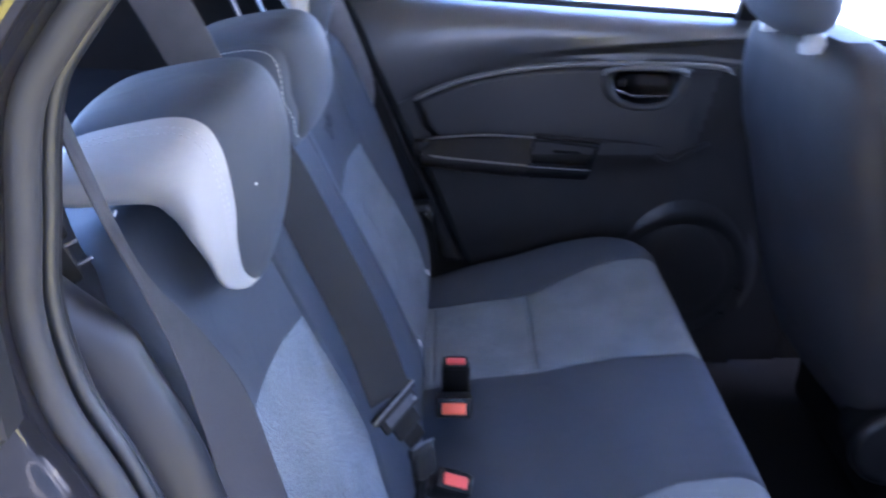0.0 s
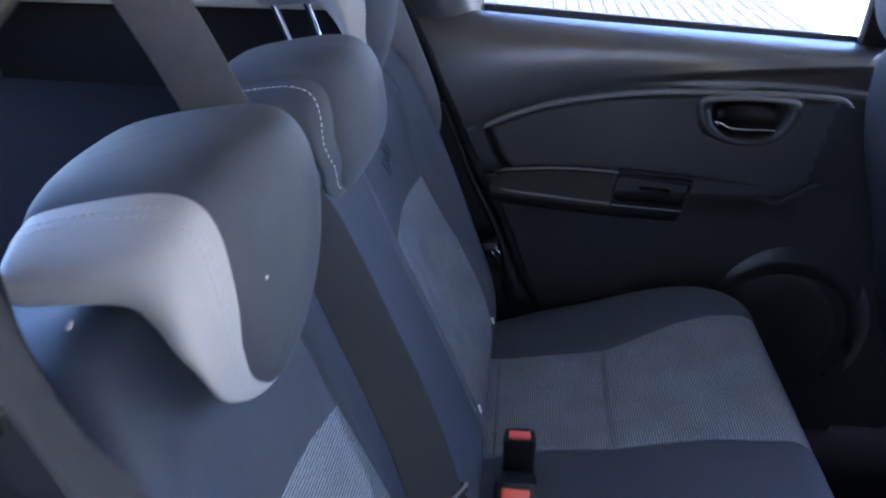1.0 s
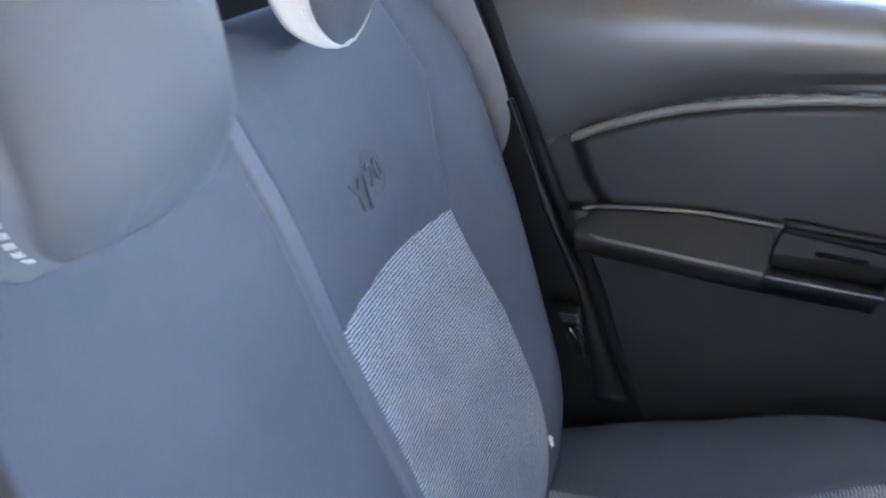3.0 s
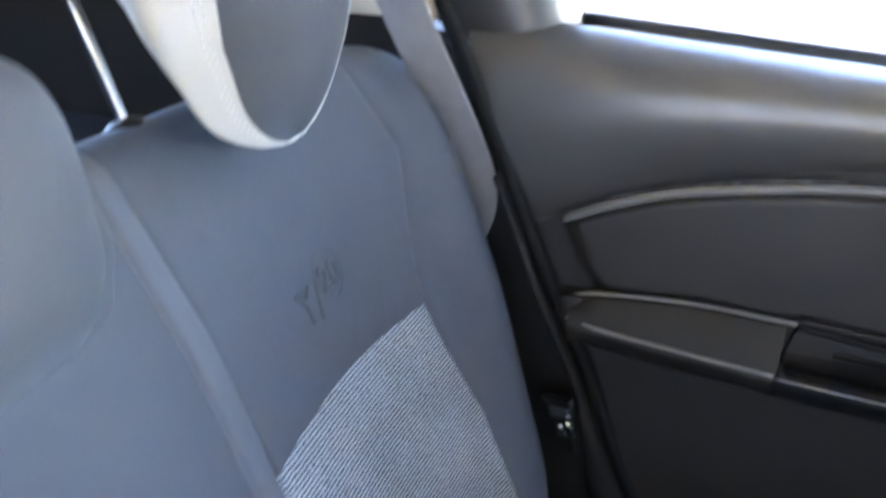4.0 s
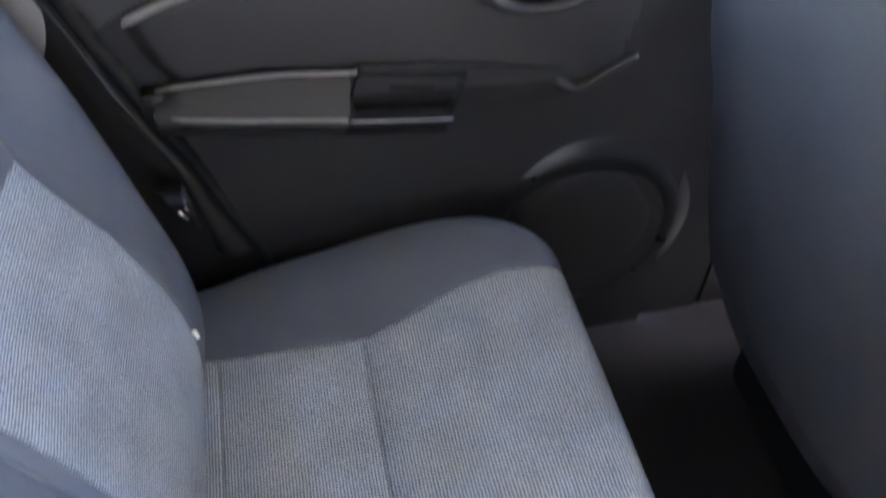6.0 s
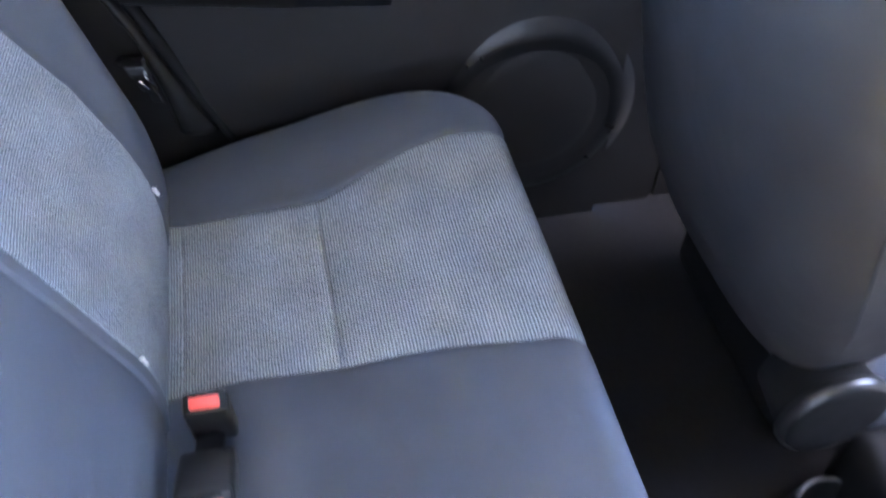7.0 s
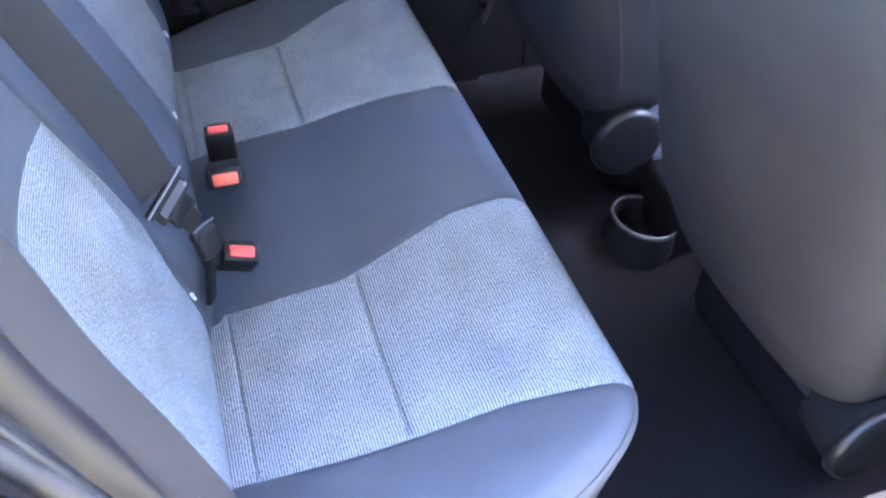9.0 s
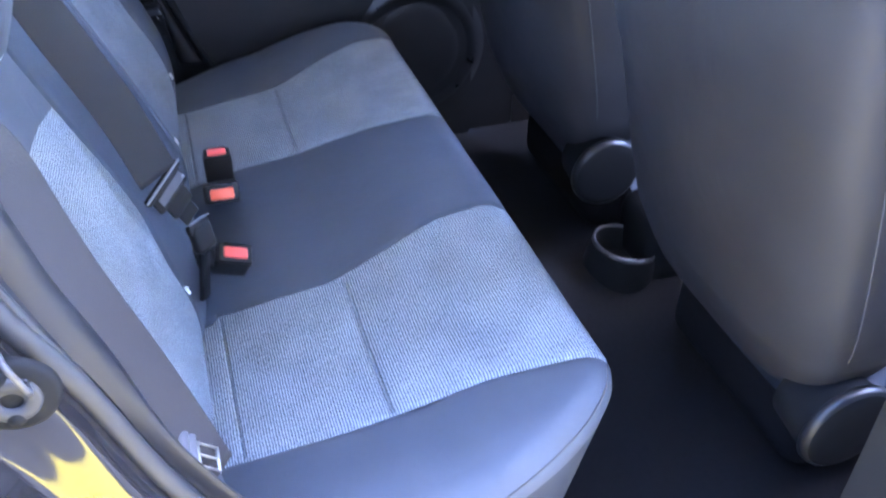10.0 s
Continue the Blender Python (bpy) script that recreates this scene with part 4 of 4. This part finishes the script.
near = thing("seat_belt", "dark outboard belt running down beside the near backrest", "seat belt", "rear seat belts")
part("webbing", ribbon([(-0.165, -0.575, 1.34), (-0.150, -0.565, 1.27), (-0.135, -0.560, 1.20), (-0.118, -0.552, 1.135), (-0.095, -0.550, 1.085), (-0.077, -0.550, 1.035), (-0.063, -0.555, 0.975), (-0.048, -0.560, 0.92), (-0.021, -0.560, 0.83), (0.003, -0.562, 0.745), (0.021, -0.565, 0.68)], [(0.32, -0.94, 0.06)] * 3 + [(0.26, -0.90, 0.28), (-0.10, -0.95, 0.25), (-0.46, -0.86, 0.17), (-0.58, -0.80, 0.13), (-0.62, -0.77, 0.16)] + [(-0.66, -0.71, 0.25), (-0.69, -0.67, 0.29), (-0.69, -0.67, 0.29)], 0.046), WEBPALE, near)
cover = part("tongue", joined([rbox((0.050, 0.009, 0.012), (0, 0, 0.003), 0.004, 3), rbox((0.036, 0.007, 0.012), (0.005, 0, -0.007), 0.003, 2), rbox((0.008, 0.010, 0.016), (-0.022, 0, 0.004), 0.003, 2)]), TONGUE, near, "pale grey worn tongue cover")
cover.matrix_local = along((-0.002, -0.568, 0.742), (0.58, 0.25, -0.77), (0.0, -0.95, -0.30))
bars = [rbox((0.0026, 0.003, 0.028), (dx, 0, -0.029), 0.001, 1) for dx in (0.001, 0.0125, 0.024)]
part("steel_frame", joined(bars + [rbox((0.0256, 0.003, 0.004), (0.0125, 0, dz), 0.001, 1) for dz in (-0.016, -0.043)]), STEEL, cover, "dull steel tongue with slots")


def slab_mesh(pts, thick):
    n = (Vector(pts[1]) - Vector(pts[0])).cross(Vector(pts[2]) - Vector(pts[0])).normalized() * thick
    a = [Vector(p) for p in pts]
    b = [p + n for p in a]
    k = len(a)
    faces = [tuple(range(k)), tuple(range(2 * k - 1, k - 1, -1))] + [(i, k + i, k + (i + 1) % k, (i + 1) % k) for i in range(k)]
    return mesh_of(a + b, faces, smooth=False)


# ---------------------------------------------------------------- far rear door
ARC = [(-0.06, 0.88), (0.007, 0.922), (0.06, 0.944), (0.132, 0.964), (0.257, 0.983), (0.37, 0.992), (0.509, 0.990), (0.607, 0.982), (0.70, 0.972)]


ARC_FIT = np.polyfit([a for a, _ in ARC], [b for _, b in ARC], 4)
SILL_FIT = np.polyfit((-0.2, 0.0, 0.321, 0.644, 0.8), (1.125, 1.112, 1.086, 1.064, 1.055), 2)
CREASE_FIT = np.polyfit((-0.1, 0.2, 0.41, 0.647, 0.72), (0.96, 1.0, 1.017, 1.035, 1.04), 2)


def sill_z(x):
    return float(np.polyval(SILL_FIT, x))


def arc_z(x):
    return float(np.polyval(ARC_FIT, x))


def panel_y(x, z):
    """Depth of the door lining: rolled upper part, recessed middle, lower bulge with the speaker."""
    arc = arc_z(x)
    top = sill_z(x)
    t = (z - arc) / max(0.02, top - arc)
    s = min(1.0, max(0.0, (t - 0.55) / 0.45))
    if t > 0.55:
        upper = 0.660 + 0.080 * (1 - (1 - s ** 2.2) ** (1 / 2.2))
    else:
        upper = 0.660 + 0.014 * ((0.55 - max(0.0, t)) / 0.55) ** 1.5
    crease = float(np.polyval(CREASE_FIT, x))
    lip = 0.008 * step(0.15, 0.60, x)
    upper += lip * step(crease + 0.002, crease - 0.010, z) * step(arc + 0.003, arc + 0.014, z) - 0.3 * lip * math.exp(-((z - crease - 0.005) / 0.006) ** 2)
    e = x + 0.006 - (0.917 - z) * 0.40 - 0.010 * step(0.865, 0.832, z)
    inside = step(0.0, 0.020, arc - z) * step(0.0, 0.022, e) * (1 - step(0.56, 0.64, x - (z - 0.90) * 0.3))
    mid = 0.672 - 0.009 * inside
    y = upper if z > arc else mid
    lower = 0.668 - 0.012 * step(0.78, 0.60, z)
    y = y + (lower - y) * step(0.80, 0.76, z)
    hole = (abs(x - 0.461) / 0.074) ** 3 + (abs(z - 0.938) / 0.034) ** 3
    if hole < 1:
        y = 0.712
    return y


door = thing("rear_door", "closed rear car door with black plastic lining, seen from inside", "car door")
rows = []
for z in sorted(set(list(np.linspace(0.24, 0.78, 28)) + list(np.linspace(0.78, 1.0, 70)) + list(np.linspace(1.0, 1.0, 1)))):
    rows.append([(Vector((x, panel_y(x, z), z)), (x, z)) for x in [side_edge(z) + (0.715 - side_edge(z)) * (k / 130) ** 1.35 for k in range(131)]])
for k in range(1, 41):
    r = []
    for i in range(131):
        x0 = side_edge(1.0) + (0.715 - side_edge(1.0)) * (i / 130) ** 1.35
        z = 1.0 + (sill_z(x0) - 1.0) * (1 - (1 - k / 40) ** 2)
        x = side_edge(z) + (0.715 - side_edge(z)) * (i / 130) ** 1.35
        r.append((Vector((x, panel_y(x, z), z)), (x, z)))
    rows.append(r)
upper_faces = []
lower_faces, middle_faces = [], []
flat = [p for r in rows for p, _ in r]
for i in range(len(rows) - 1):
    for j in range(130):
        f = (i * 131 + j, i * 131 + j + 1, (i + 1) * 131 + j + 1, (i + 1) * 131 + j)
        c = sum((flat[k] for k in f), Vector()) / 4
        inset = c.z > 0.80 and c.x + 0.006 > (0.917 - c.z) * 0.40 and c.x < 0.612 - (0.976 - c.z) * 0.2
        (upper_faces if c.z > arc_z(c.x) else (middle_faces if inset or (c.z > 0.83 and c.x < 0.05) else lower_faces)).append(f)
part("upper_panel", mesh_of(flat, upper_faces), SOFT, door, "satin black upper lining under the window")
part("door_panel", mesh_of(flat, lower_faces), PLASTIC, door)
part("middle_panel", mesh_of(flat, middle_faces), MIDDLE, door, "satin black middle panel")
part("trim_strip", tube([(0.002, 0.661, 0.911), (0.012, 0.658, 0.920)] + [(x, 0.659, arc_z(x) - 0.003) for x, _ in ARC[2:8]] + [(0.635, 0.662, 0.965)], lambda u: 0.0052 * min(1, 6 * u + 0.3, 6 * (1 - u) + 0.2), 70, 10, 0.8), BEAD, door, "satin dark grey moulding")

# armrest with a switch panel
rows = []
for x in np.linspace(0.018, 0.238, 30):
    e = step(0.018, 0.05, x)
    zt = interp(x, [(0.018, 0.822), (0.044, 0.836), (0.146, 0.843), (0.250, 0.838)])
    zl = interp(x, [(0.018, 0.806), (0.053, 0.801), (0.228, 0.783), (0.250, 0.782)])
    yo = 0.634
    r = [(0.672, zt + 0.001), (0.652, zt), (0.646, zt - 0.004), (yo + 0.008, zl + 0.006), (yo + 0.001, zl), (yo, zl - 0.006), (yo + 0.004, zl - 0.022), (yo + 0.012, zl - 0.028), (0.676, zl - 0.03)]
    rows.append([(Vector((x, y, z)), (x, z)) for y, z in r])
part("armrest", grid(rows), PLASTIC, door, "black grained armrest")
cap = rbox((0.030, 0.034, 0.030), (0.018, 0.664, 0.815), 0.006, 2)
part("armrest_cap", cap, PLASTIC, door)
rows = []
for u in [0.0] + list(np.linspace(0.0, 1.0, 29)) + [1.0]:
    end = 0.02 if (len(rows) == 0 or len(rows) == 30) else 0.0
    m = step(0.01, 0.05, u) * (1 - step(0.95, 0.99, u))
    zt, zl = 0.838 - 0.015 * u, 0.781 - 0.008 * u
    r = []
    for y, z in ((0.680, zt + 0.002), (0.660, zt), (0.655, zt - 0.004), (0.653 + 0.004 * m, zt - 0.009), (0.652 + 0.022 * m, zt - 0.013), (0.648 + 0.028 * m, zl + 0.024 - 0.022 * m), (0.644 + 0.002 * m, zl + 0.017 - 0.014 * m), (0.640, zl + 0.010 - 0.002 * m), (0.634, zl + 0.002), (0.633, zl - 0.003), (0.636, zl - 0.020), (0.676, zl - 0.024)):
        f = (z - zl) / (zt - zl)
        x = (0.235 + 0.015 * f) * (1 - u) + (0.362 + 0.022 * f) * u
        r.append((Vector((x, min(0.681, y + end * 2), z)), (x, z)))
    rows.append(r)
switch = part("switch_panel", grid(rows), PANEL, door, "glossy black window switch panel")
part("switch", rbox((0.058, 0.016, 0.012), (0.316, 0.670, 0.804), 0.003, 2, rot(30, 4, 0)), PANEL, switch)
part("switch_edge", tube([(0.236, 0.6330, 0.783), (0.30, 0.6325, 0.779), (0.362, 0.6330, 0.775)], 0.0011, 12, 6), STEEL, switch, "bright thin front edge")
part("armrest_line", tube([(0.248, 0.656, 0.841), (0.31, 0.656, 0.836), (0.38, 0.657, 0.831), (0.45, 0.659, 0.825), (0.51, 0.664, 0.815)], lambda u: 0.0055 * (1 - 0.7 * u), 30, 8, 0.8), PLASTIC, door)
part("pull_crease", tube([(0.500, 0.668, 0.796), (0.528, 0.658, 0.787), (0.565, 0.660, 0.808), (0.605, 0.668, 0.822)], lambda u: 0.008 - 0.004 * u, 24, 10), PLASTIC, door)

part("armrest_bead", tube([(0.014, 0.660, 0.824), (0.044, 0.651, 0.837), (0.146, 0.650, 0.844), (0.248, 0.651, 0.839)], 0.0024, 24, 8), BEAD, door, "satin dark grey edge")
part("armrest_bead", tube([(0.016, 0.644, 0.806), (0.053, 0.6355, 0.802), (0.14, 0.635, 0.793), (0.234, 0.635, 0.784)], 0.0022, 24, 8), BEAD, door, "satin dark grey edge")

# inner handle
bez = smooth_path([(0.374, 0, 0.962), (0.388, 0, 0.979), (0.461, 0, 0.984), (0.534, 0, 0.977), (0.548, 0, 0.960), (0.540, 0, 0.930), (0.516, 0, 0.903), (0.463, 0, 0.893), (0.412, 0, 0.904), (0.384, 0, 0.930), (0.374, 0, 0.962)], 72)
cx, cz = 0.461, 0.938
rows = []
for p in bez:
    r = []
    for k, y in ((1.12, 0.668), (1.06, 0.664), (1.0, 0.661), (0.92, 0.660), (0.84, 0.661), (0.76, 0.664), (0.71, 0.672), (0.67, 0.694), (0.4, 0.702), (0.02, 0.704)):
        r.append((Vector((cx + (p.x - cx) * k, y, cz + (p.z - cz) * k)), (0, 0)))
    rows.append(r)
handle = part("handle_bezel", grid(rows), MIDDLE, door, "black rounded handle recess")
rows = []
for u in np.linspace(0, 1, 24):
    x = 0.412 + 0.100 * u
    cup = math.sin(math.pi * u)
    zb = 0.930 - 0.008 * step(0.12, 0.30, u)
    rows.append([(Vector((x, y, z)), (u, z)) for y, z in ((0.690, 0.962), (0.682 + 0.004 * cup, 0.956), (0.680 + 0.008 * cup, 0.942), (0.672 + 0.006 * cup, zb + 0.006), (0.664, zb + 0.001), (0.663, zb - 0.002), (0.668, zb - 0.004), (0.690, zb - 0.003))])
part("handle_lever", grid(rows), DIMCHROME, handle, "chrome pull lever")
part("lever_edge", tube([(0.405, 0.6635, 0.934), (0.420, 0.6625, 0.931), (0.432, 0.6620, 0.924), (0.470, 0.6615, 0.922), (0.513, 0.6635, 0.921)], 0.0013, 24, 8), CHROME, handle, "bright polished lower edge")
part("lock_slider", rbox((0.016, 0.010, 0.018), (0.418, 0.676, 0.945), 0.004, 2), DIMCHROME, handle, "small chrome lock slider")
part("bezel_bead", tube([(0.377, 0.662, 0.964), (0.392, 0.659, 0.976), (0.461, 0.658, 0.980), (0.530, 0.659, 0.974), (0.545, 0.662, 0.962)], lambda u: 0.0058 * min(1.0, 8 * u + 0.3, 8 * (1 - u) + 0.3), 40, 10), BEAD, handle, "satin dark grey upper edge")

# speaker
part("speaker_ring", lathe([(0.170, -0.003), (0.160, 0.001), (0.150, 0.0048), (0.141, 0.0062), (0.133, 0.0056), (0.125, 0.0036), (0.116, 0.0022)], (0.577, 0.660, 0.530), rot(90, 0, 0), 64), SPEAKER, door, "round black speaker surround")
part("speaker_grille", lathe([(0.120, 0.001), (0.112, 0.0045), (0.09, 0.006), (0.04, 0.007), (0.0005, 0.007)], (0.577, 0.661, 0.530), rot(90, 0, 0), 48), PLASTIC, door, "black speaker grille")

# window: rear sail panel, frame, pane

def sail():
    rows = []
    for u in np.linspace(0, 1, 14):
        z = 1.090 + 0.378 * u
        xa = -0.145 - 0.30 * (z - 1.108)
        xb = -0.002 - 0.36 * (z - 1.108)
        lean = -0.24 * (z - 1.108)
        rows.append([(Vector((xa + (xb - xa) * v, 0.690 + lean + (0.052 * ((v - 0.30) / 0.70) ** 3 if v > 0.30 else 0), z)), (v, u)) for v in np.linspace(0, 1, 20)])
    return grid(rows)


part("sail_panel", sail(), SOFT, door, "black triangular panel behind the window")
part("window_frame", rbox((0.052, 0.03, 0.46), (0.669, 0.675, 1.27), 0.008, 2, rot(14, 0, 0)), PLASTIC, door, "black window frame upright")
part("window_header", rbox((0.90, 0.03, 0.04), (0.26, 0.615, 1.475), 0.008, 2), PLASTIC, door, "black window frame header")
part("window_seal", tube([(x, 0.740, sill_z(x) + 0.0005) for x in (-0.004, 0.16, 0.32, 0.48, 0.65)], 0.0075, 30, 10), SEAL, door, "black rubber window seal")
pane = part("pane", slab_mesh([(-0.02, 0.752, 1.09), (0.68, 0.752, 1.05), (0.64, 0.66, 1.47), (-0.16, 0.66, 1.47)], 0.004), GLASS, door, "lightly tinted window glass")
pane.visible_shadow = False
for k, (zz, w) in enumerate(((1.150, 0.034), (1.143, 0.042), (1.136, 0.030))):
    part("glass_mark", rbox((w, 0.0008, 0.002), (0.035 - k * 0.002, 0.7395 - (zz - 1.113) * 0.24, zz), 0), PRINT, pane, "printed mark on the glass")
part("edge_seal", tube([(side_edge(z) - 0.003, 0.663, z) for z in (0.42, 0.55, 0.65, 0.75, 0.85, 0.95, 1.05, 1.15, 1.3, 1.45)], 0.009, 60, 10), MATT, door, "black rubber door seal")

# ---------------------------------------------------------------- front seats
def seat_ring(z, cx, cy, a, b, e=2.6, n=44, front=0.0):
    out = []
    for k in range(n):
        w = 2 * math.pi * k / n
        c, s = math.cos(w), math.sin(w)
        q = front if c > 0 and front else a
        out.append(Vector((cx + q * math.copysign(abs(c) ** (2 / e), c), cy + b * math.copysign(abs(s) ** (2 / e), s), z)))
    return out


def loft(rings, cap=True, only=None):
    n = len(rings[0])
    verts = [v for r in rings for v in r]
    faces = []
    for i in range(len(rings) - 1):
        for k in (only or range(n)):
            faces.append((i * n + k, i * n + (k + 1) % n, (i + 1) * n + (k + 1) % n, (i + 1) * n + k))
    if cap:
        faces.append(tuple(range(n))[::-1])
        faces.append(tuple((len(rings) - 1) * n + k for k in range(n)))
    uv = [(v.y, v.z) for v in verts]
    return mesh_of(verts, faces, uv)


SEAT_W = [(0.47, 0.10), (0.50, 0.175), (0.54, 0.217), (0.60, 0.243), (0.68, 0.256), (0.85, 0.262), (1.0, 0.258), (1.06, 0.246), (1.09, 0.226), (1.112, 0.19), (1.125, 0.14)]
SEAT_REAR = [(0.47, 0.03), (0.52, 0.062), (0.60, 0.078), (0.9, 0.08), (1.0, 0.072), (1.07, 0.055), (1.10, 0.040), (1.125, 0.02)]
SEAT_FRONT = [(0.47, 0.05), (0.55, 0.16), (0.68, 0.25), (0.85, 0.25), (0.97, 0.19), (1.07, 0.10), (1.125, 0.04)]


def seat_axis(z):
    return 0.655 + (1.07 - z) * 0.235


def front_seat(y0, forward=0.0, covers=(-1,)):
    seat = thing("front_seat", "dark leatherette front seat seen from behind, with headrest", "car seat", "front seats")
    seat.location = (forward, y0, 0)
    rings = []
    for u in np.linspace(0, 1, 48):
        z = 0.47 + 0.655 * (u - 0.12 * math.sin(2 * math.pi * u) / math.pi)
        rings.append(seat_ring(z, seat_axis(z), 0, interp(z, SEAT_REAR), interp(z, SEAT_W), 2.9 + 1.3 * step(0.84, 0.96, z), 44, interp(z, SEAT_FRONT)))
    part("backrest", loft(rings, False, range(9, 35)), SEATBACK, seat)
    part("backrest_front", loft(rings, True, list(range(0, 9)) + list(range(35, 44))), LEATHER, seat, "grey leatherette front of the seat")
    for s in (-1, 1):
        pts = [(seat_axis(z) - 0.010, s * (interp(z, SEAT_W) + 0.0002), z) for z in (0.56, 0.65, 0.75, 0.9, 1.0, 1.06)]
        part("seam", tube(pts, 0.0014, 40, 6), SEAM, seat, "sewn seam")
        if s not in covers:
            continue
        turn = rot(-90 * s, 0, 0)
        at = (0.779, s * 0.238, 0.510)
        part("recliner_cover", lathe([(0.0005, 0.030), (0.048, 0.030), (0.058, 0.0285), (0.0625, 0.0265)], at, turn, 48), MATT, seat, "round black recliner cover")
        part("cover_rim", lathe([(0.0625, 0.0265), (0.066, 0.024), (0.0685, 0.019), (0.069, 0.012), (0.064, 0.009)], at, turn, 48), SPEAKER, seat, "rounded rim")
        part("recliner_hub", lathe([(0.064, 0.010), (0.060, -0.02), (0.055, -0.06)], at, turn, 40), MATT, seat, "matt black recliner hub")
    rings = []
    for u in np.linspace(0, 1, 16):
        x = 0.80 + 0.50 * u
        zt = 0.535 + 0.07 * u
        h = 0.085 if 0.05 < u < 0.95 else 0.06
        ring = []
        for k in range(32):
            w = 2 * math.pi * k / 32
            c, s = math.cos(w), math.sin(w)
            ring.append(Vector((x, 0.235 * math.copysign(abs(c) ** 0.7, c), zt - 0.05 + h * math.copysign(abs(s) ** 0.7, s))))
        rings.append(ring)
    part("seat_cushion", loft(rings), LEATHER, seat)
    part("seat_base", rbox((0.43, 0.37, 0.14), (1.015, 0, 0.38), 0.04, 4), CARPET, seat, "black plastic seat base")
    rings = []
    for u in np.linspace(0, 1, 18):
        z = 1.112 + 0.21 * u
        k = math.sqrt(max(0.02, 1 - (2 * u - 1) ** 4))
        rings.append(seat_ring(z, 0.600 - 0.03 * u, 0, 0.058 * k, 0.132 * k, 2.6, 32))
    part("headrest", loft(rings), LEATHER, seat)
    for s in (-1, 1):
        part("post", tube([(0.602, s * 0.085, 1.16), (0.606, s * 0.085, 1.12), (0.616, s * 0.085, 1.06)], 0.006, 8, 12), CHROME, seat, "chrome headrest post")
        part("guide", lathe([(0.0075, 0.016), (0.012, 0.016), (0.015, 0.013), (0.016, 0.004), (0.021, 0.002), (0.022, -0.010)], (0.607, s * 0.085, 1.112), rot(0, -10, 0), 24), SLEEVE, seat, "pale glossy post guide")
    return seat


front_seat(0.335)
front_seat(-0.325, 0.015)


def film():
    """A crumpled sheet of film, thin but closed."""
    rows = []
    for j in range(11):
        v = j / 10
        r = []
        for i in range(10):
            u = i / 9
            p = Vector((0.834, 0, 0.570)).lerp(Vector((0.905, 0, 0.640)), u).lerp(Vector((0.842, 0, 0.405)).lerp(Vector((0.95, 0, 0.36)), u), v)
            w = noise.noise_vector(Vector((u * 4.1, v * 4.7, 2.3)))
            r.append((p + Vector((0.010 * w.x, 0.082 + 0.020 * w.y, 0.010 * w.z)), (u, v)))
        rows.append(r)
    me = grid(rows)
    me.polygons.foreach_set("use_smooth", [False] * len(me.polygons))
    return me


sheet = tagged(part("plastic_film", film(), FILM), "crumpled clear plastic film hanging beside the far front seat", "plastic film")
fm = sheet.modifiers.new("thick", "SOLIDIFY")
fm.thickness = 0.0008

# ---------------------------------------------------------------- centre console with a rear cup holder
console = thing("centre_console", "black plastic centre console with a rear cup holder", "console")
part("body", rbox((0.75, 0.15, 0.14), (1.19, 0.01, 0.40), 0.03, 3), MATT, console)
part("cup_holder", lathe([(0.0575, 0.068), (0.056, 0.060), (0.054, 0.04), (0.050, 0.01), (0.046, 0.0), (0.0005, 0.0)], (0.782, -0.008, 0.335), rot(0, 8, 0), 48), MATT, console, "round black cup holder")
part("cup_rim", lathe([(0.0575, 0.067), (0.058, 0.071), (0.060, 0.0725), (0.062, 0.071), (0.0625, 0.064)], (0.782, -0.008, 0.336), rot(0, 8, 0), 48), CUPRIM, console, "satin dark grey rim of the cup holder")
part("holder_foot", lathe([(0.070, 0.0), (0.066, 0.05), (0.0625, 0.066)], (0.782, -0.008, 0.332), rot(0, 8, 0), 40), MATT, console)

# ---------------------------------------------------------------- paving seen through the far window
pavement = tagged(new("pavement"), "grey block paving in bright sun", "paving", kind="structure")
bm = rbox((0.1075, 0.2075, 0.06), (0, 0, 0), 0.004, 1)
brick_me = bpy.data.meshes.new("brick")
bm.to_mesh(brick_me)
bm.free()
brick_me.materials.append(PAVING)
count = 0
verts_all, faces_all = [], []
base = [v.co.copy() for v in brick_me.vertices]
base_faces = [tuple(p.vertices) for p in brick_me.polygons]
for i in range(64):
    for j in range(46):
        x = 2.262 - 0.112 * i
        y = 1.6 + 0.212 * j + (0.106 if i % 2 else 0)
        dz = random.uniform(-0.003, 0.003)
        if x > 0.3 and 3.6 < y < 7.2 and count < 300:
            ob = new("brick", brick_me)
            ob.parent = pavement
            ob.location = (x, y, dz)
            count += 1
        else:
            k = len(verts_all)
            verts_all += [v + Vector((x, y, dz)) for v in base]
            faces_all += [tuple(k + q for q in f) for f in base_faces]
rest = part("brick_field", mesh_of(verts_all, faces_all, smooth=False), PAVING, pavement)
tagged(rest, kind="stuff")
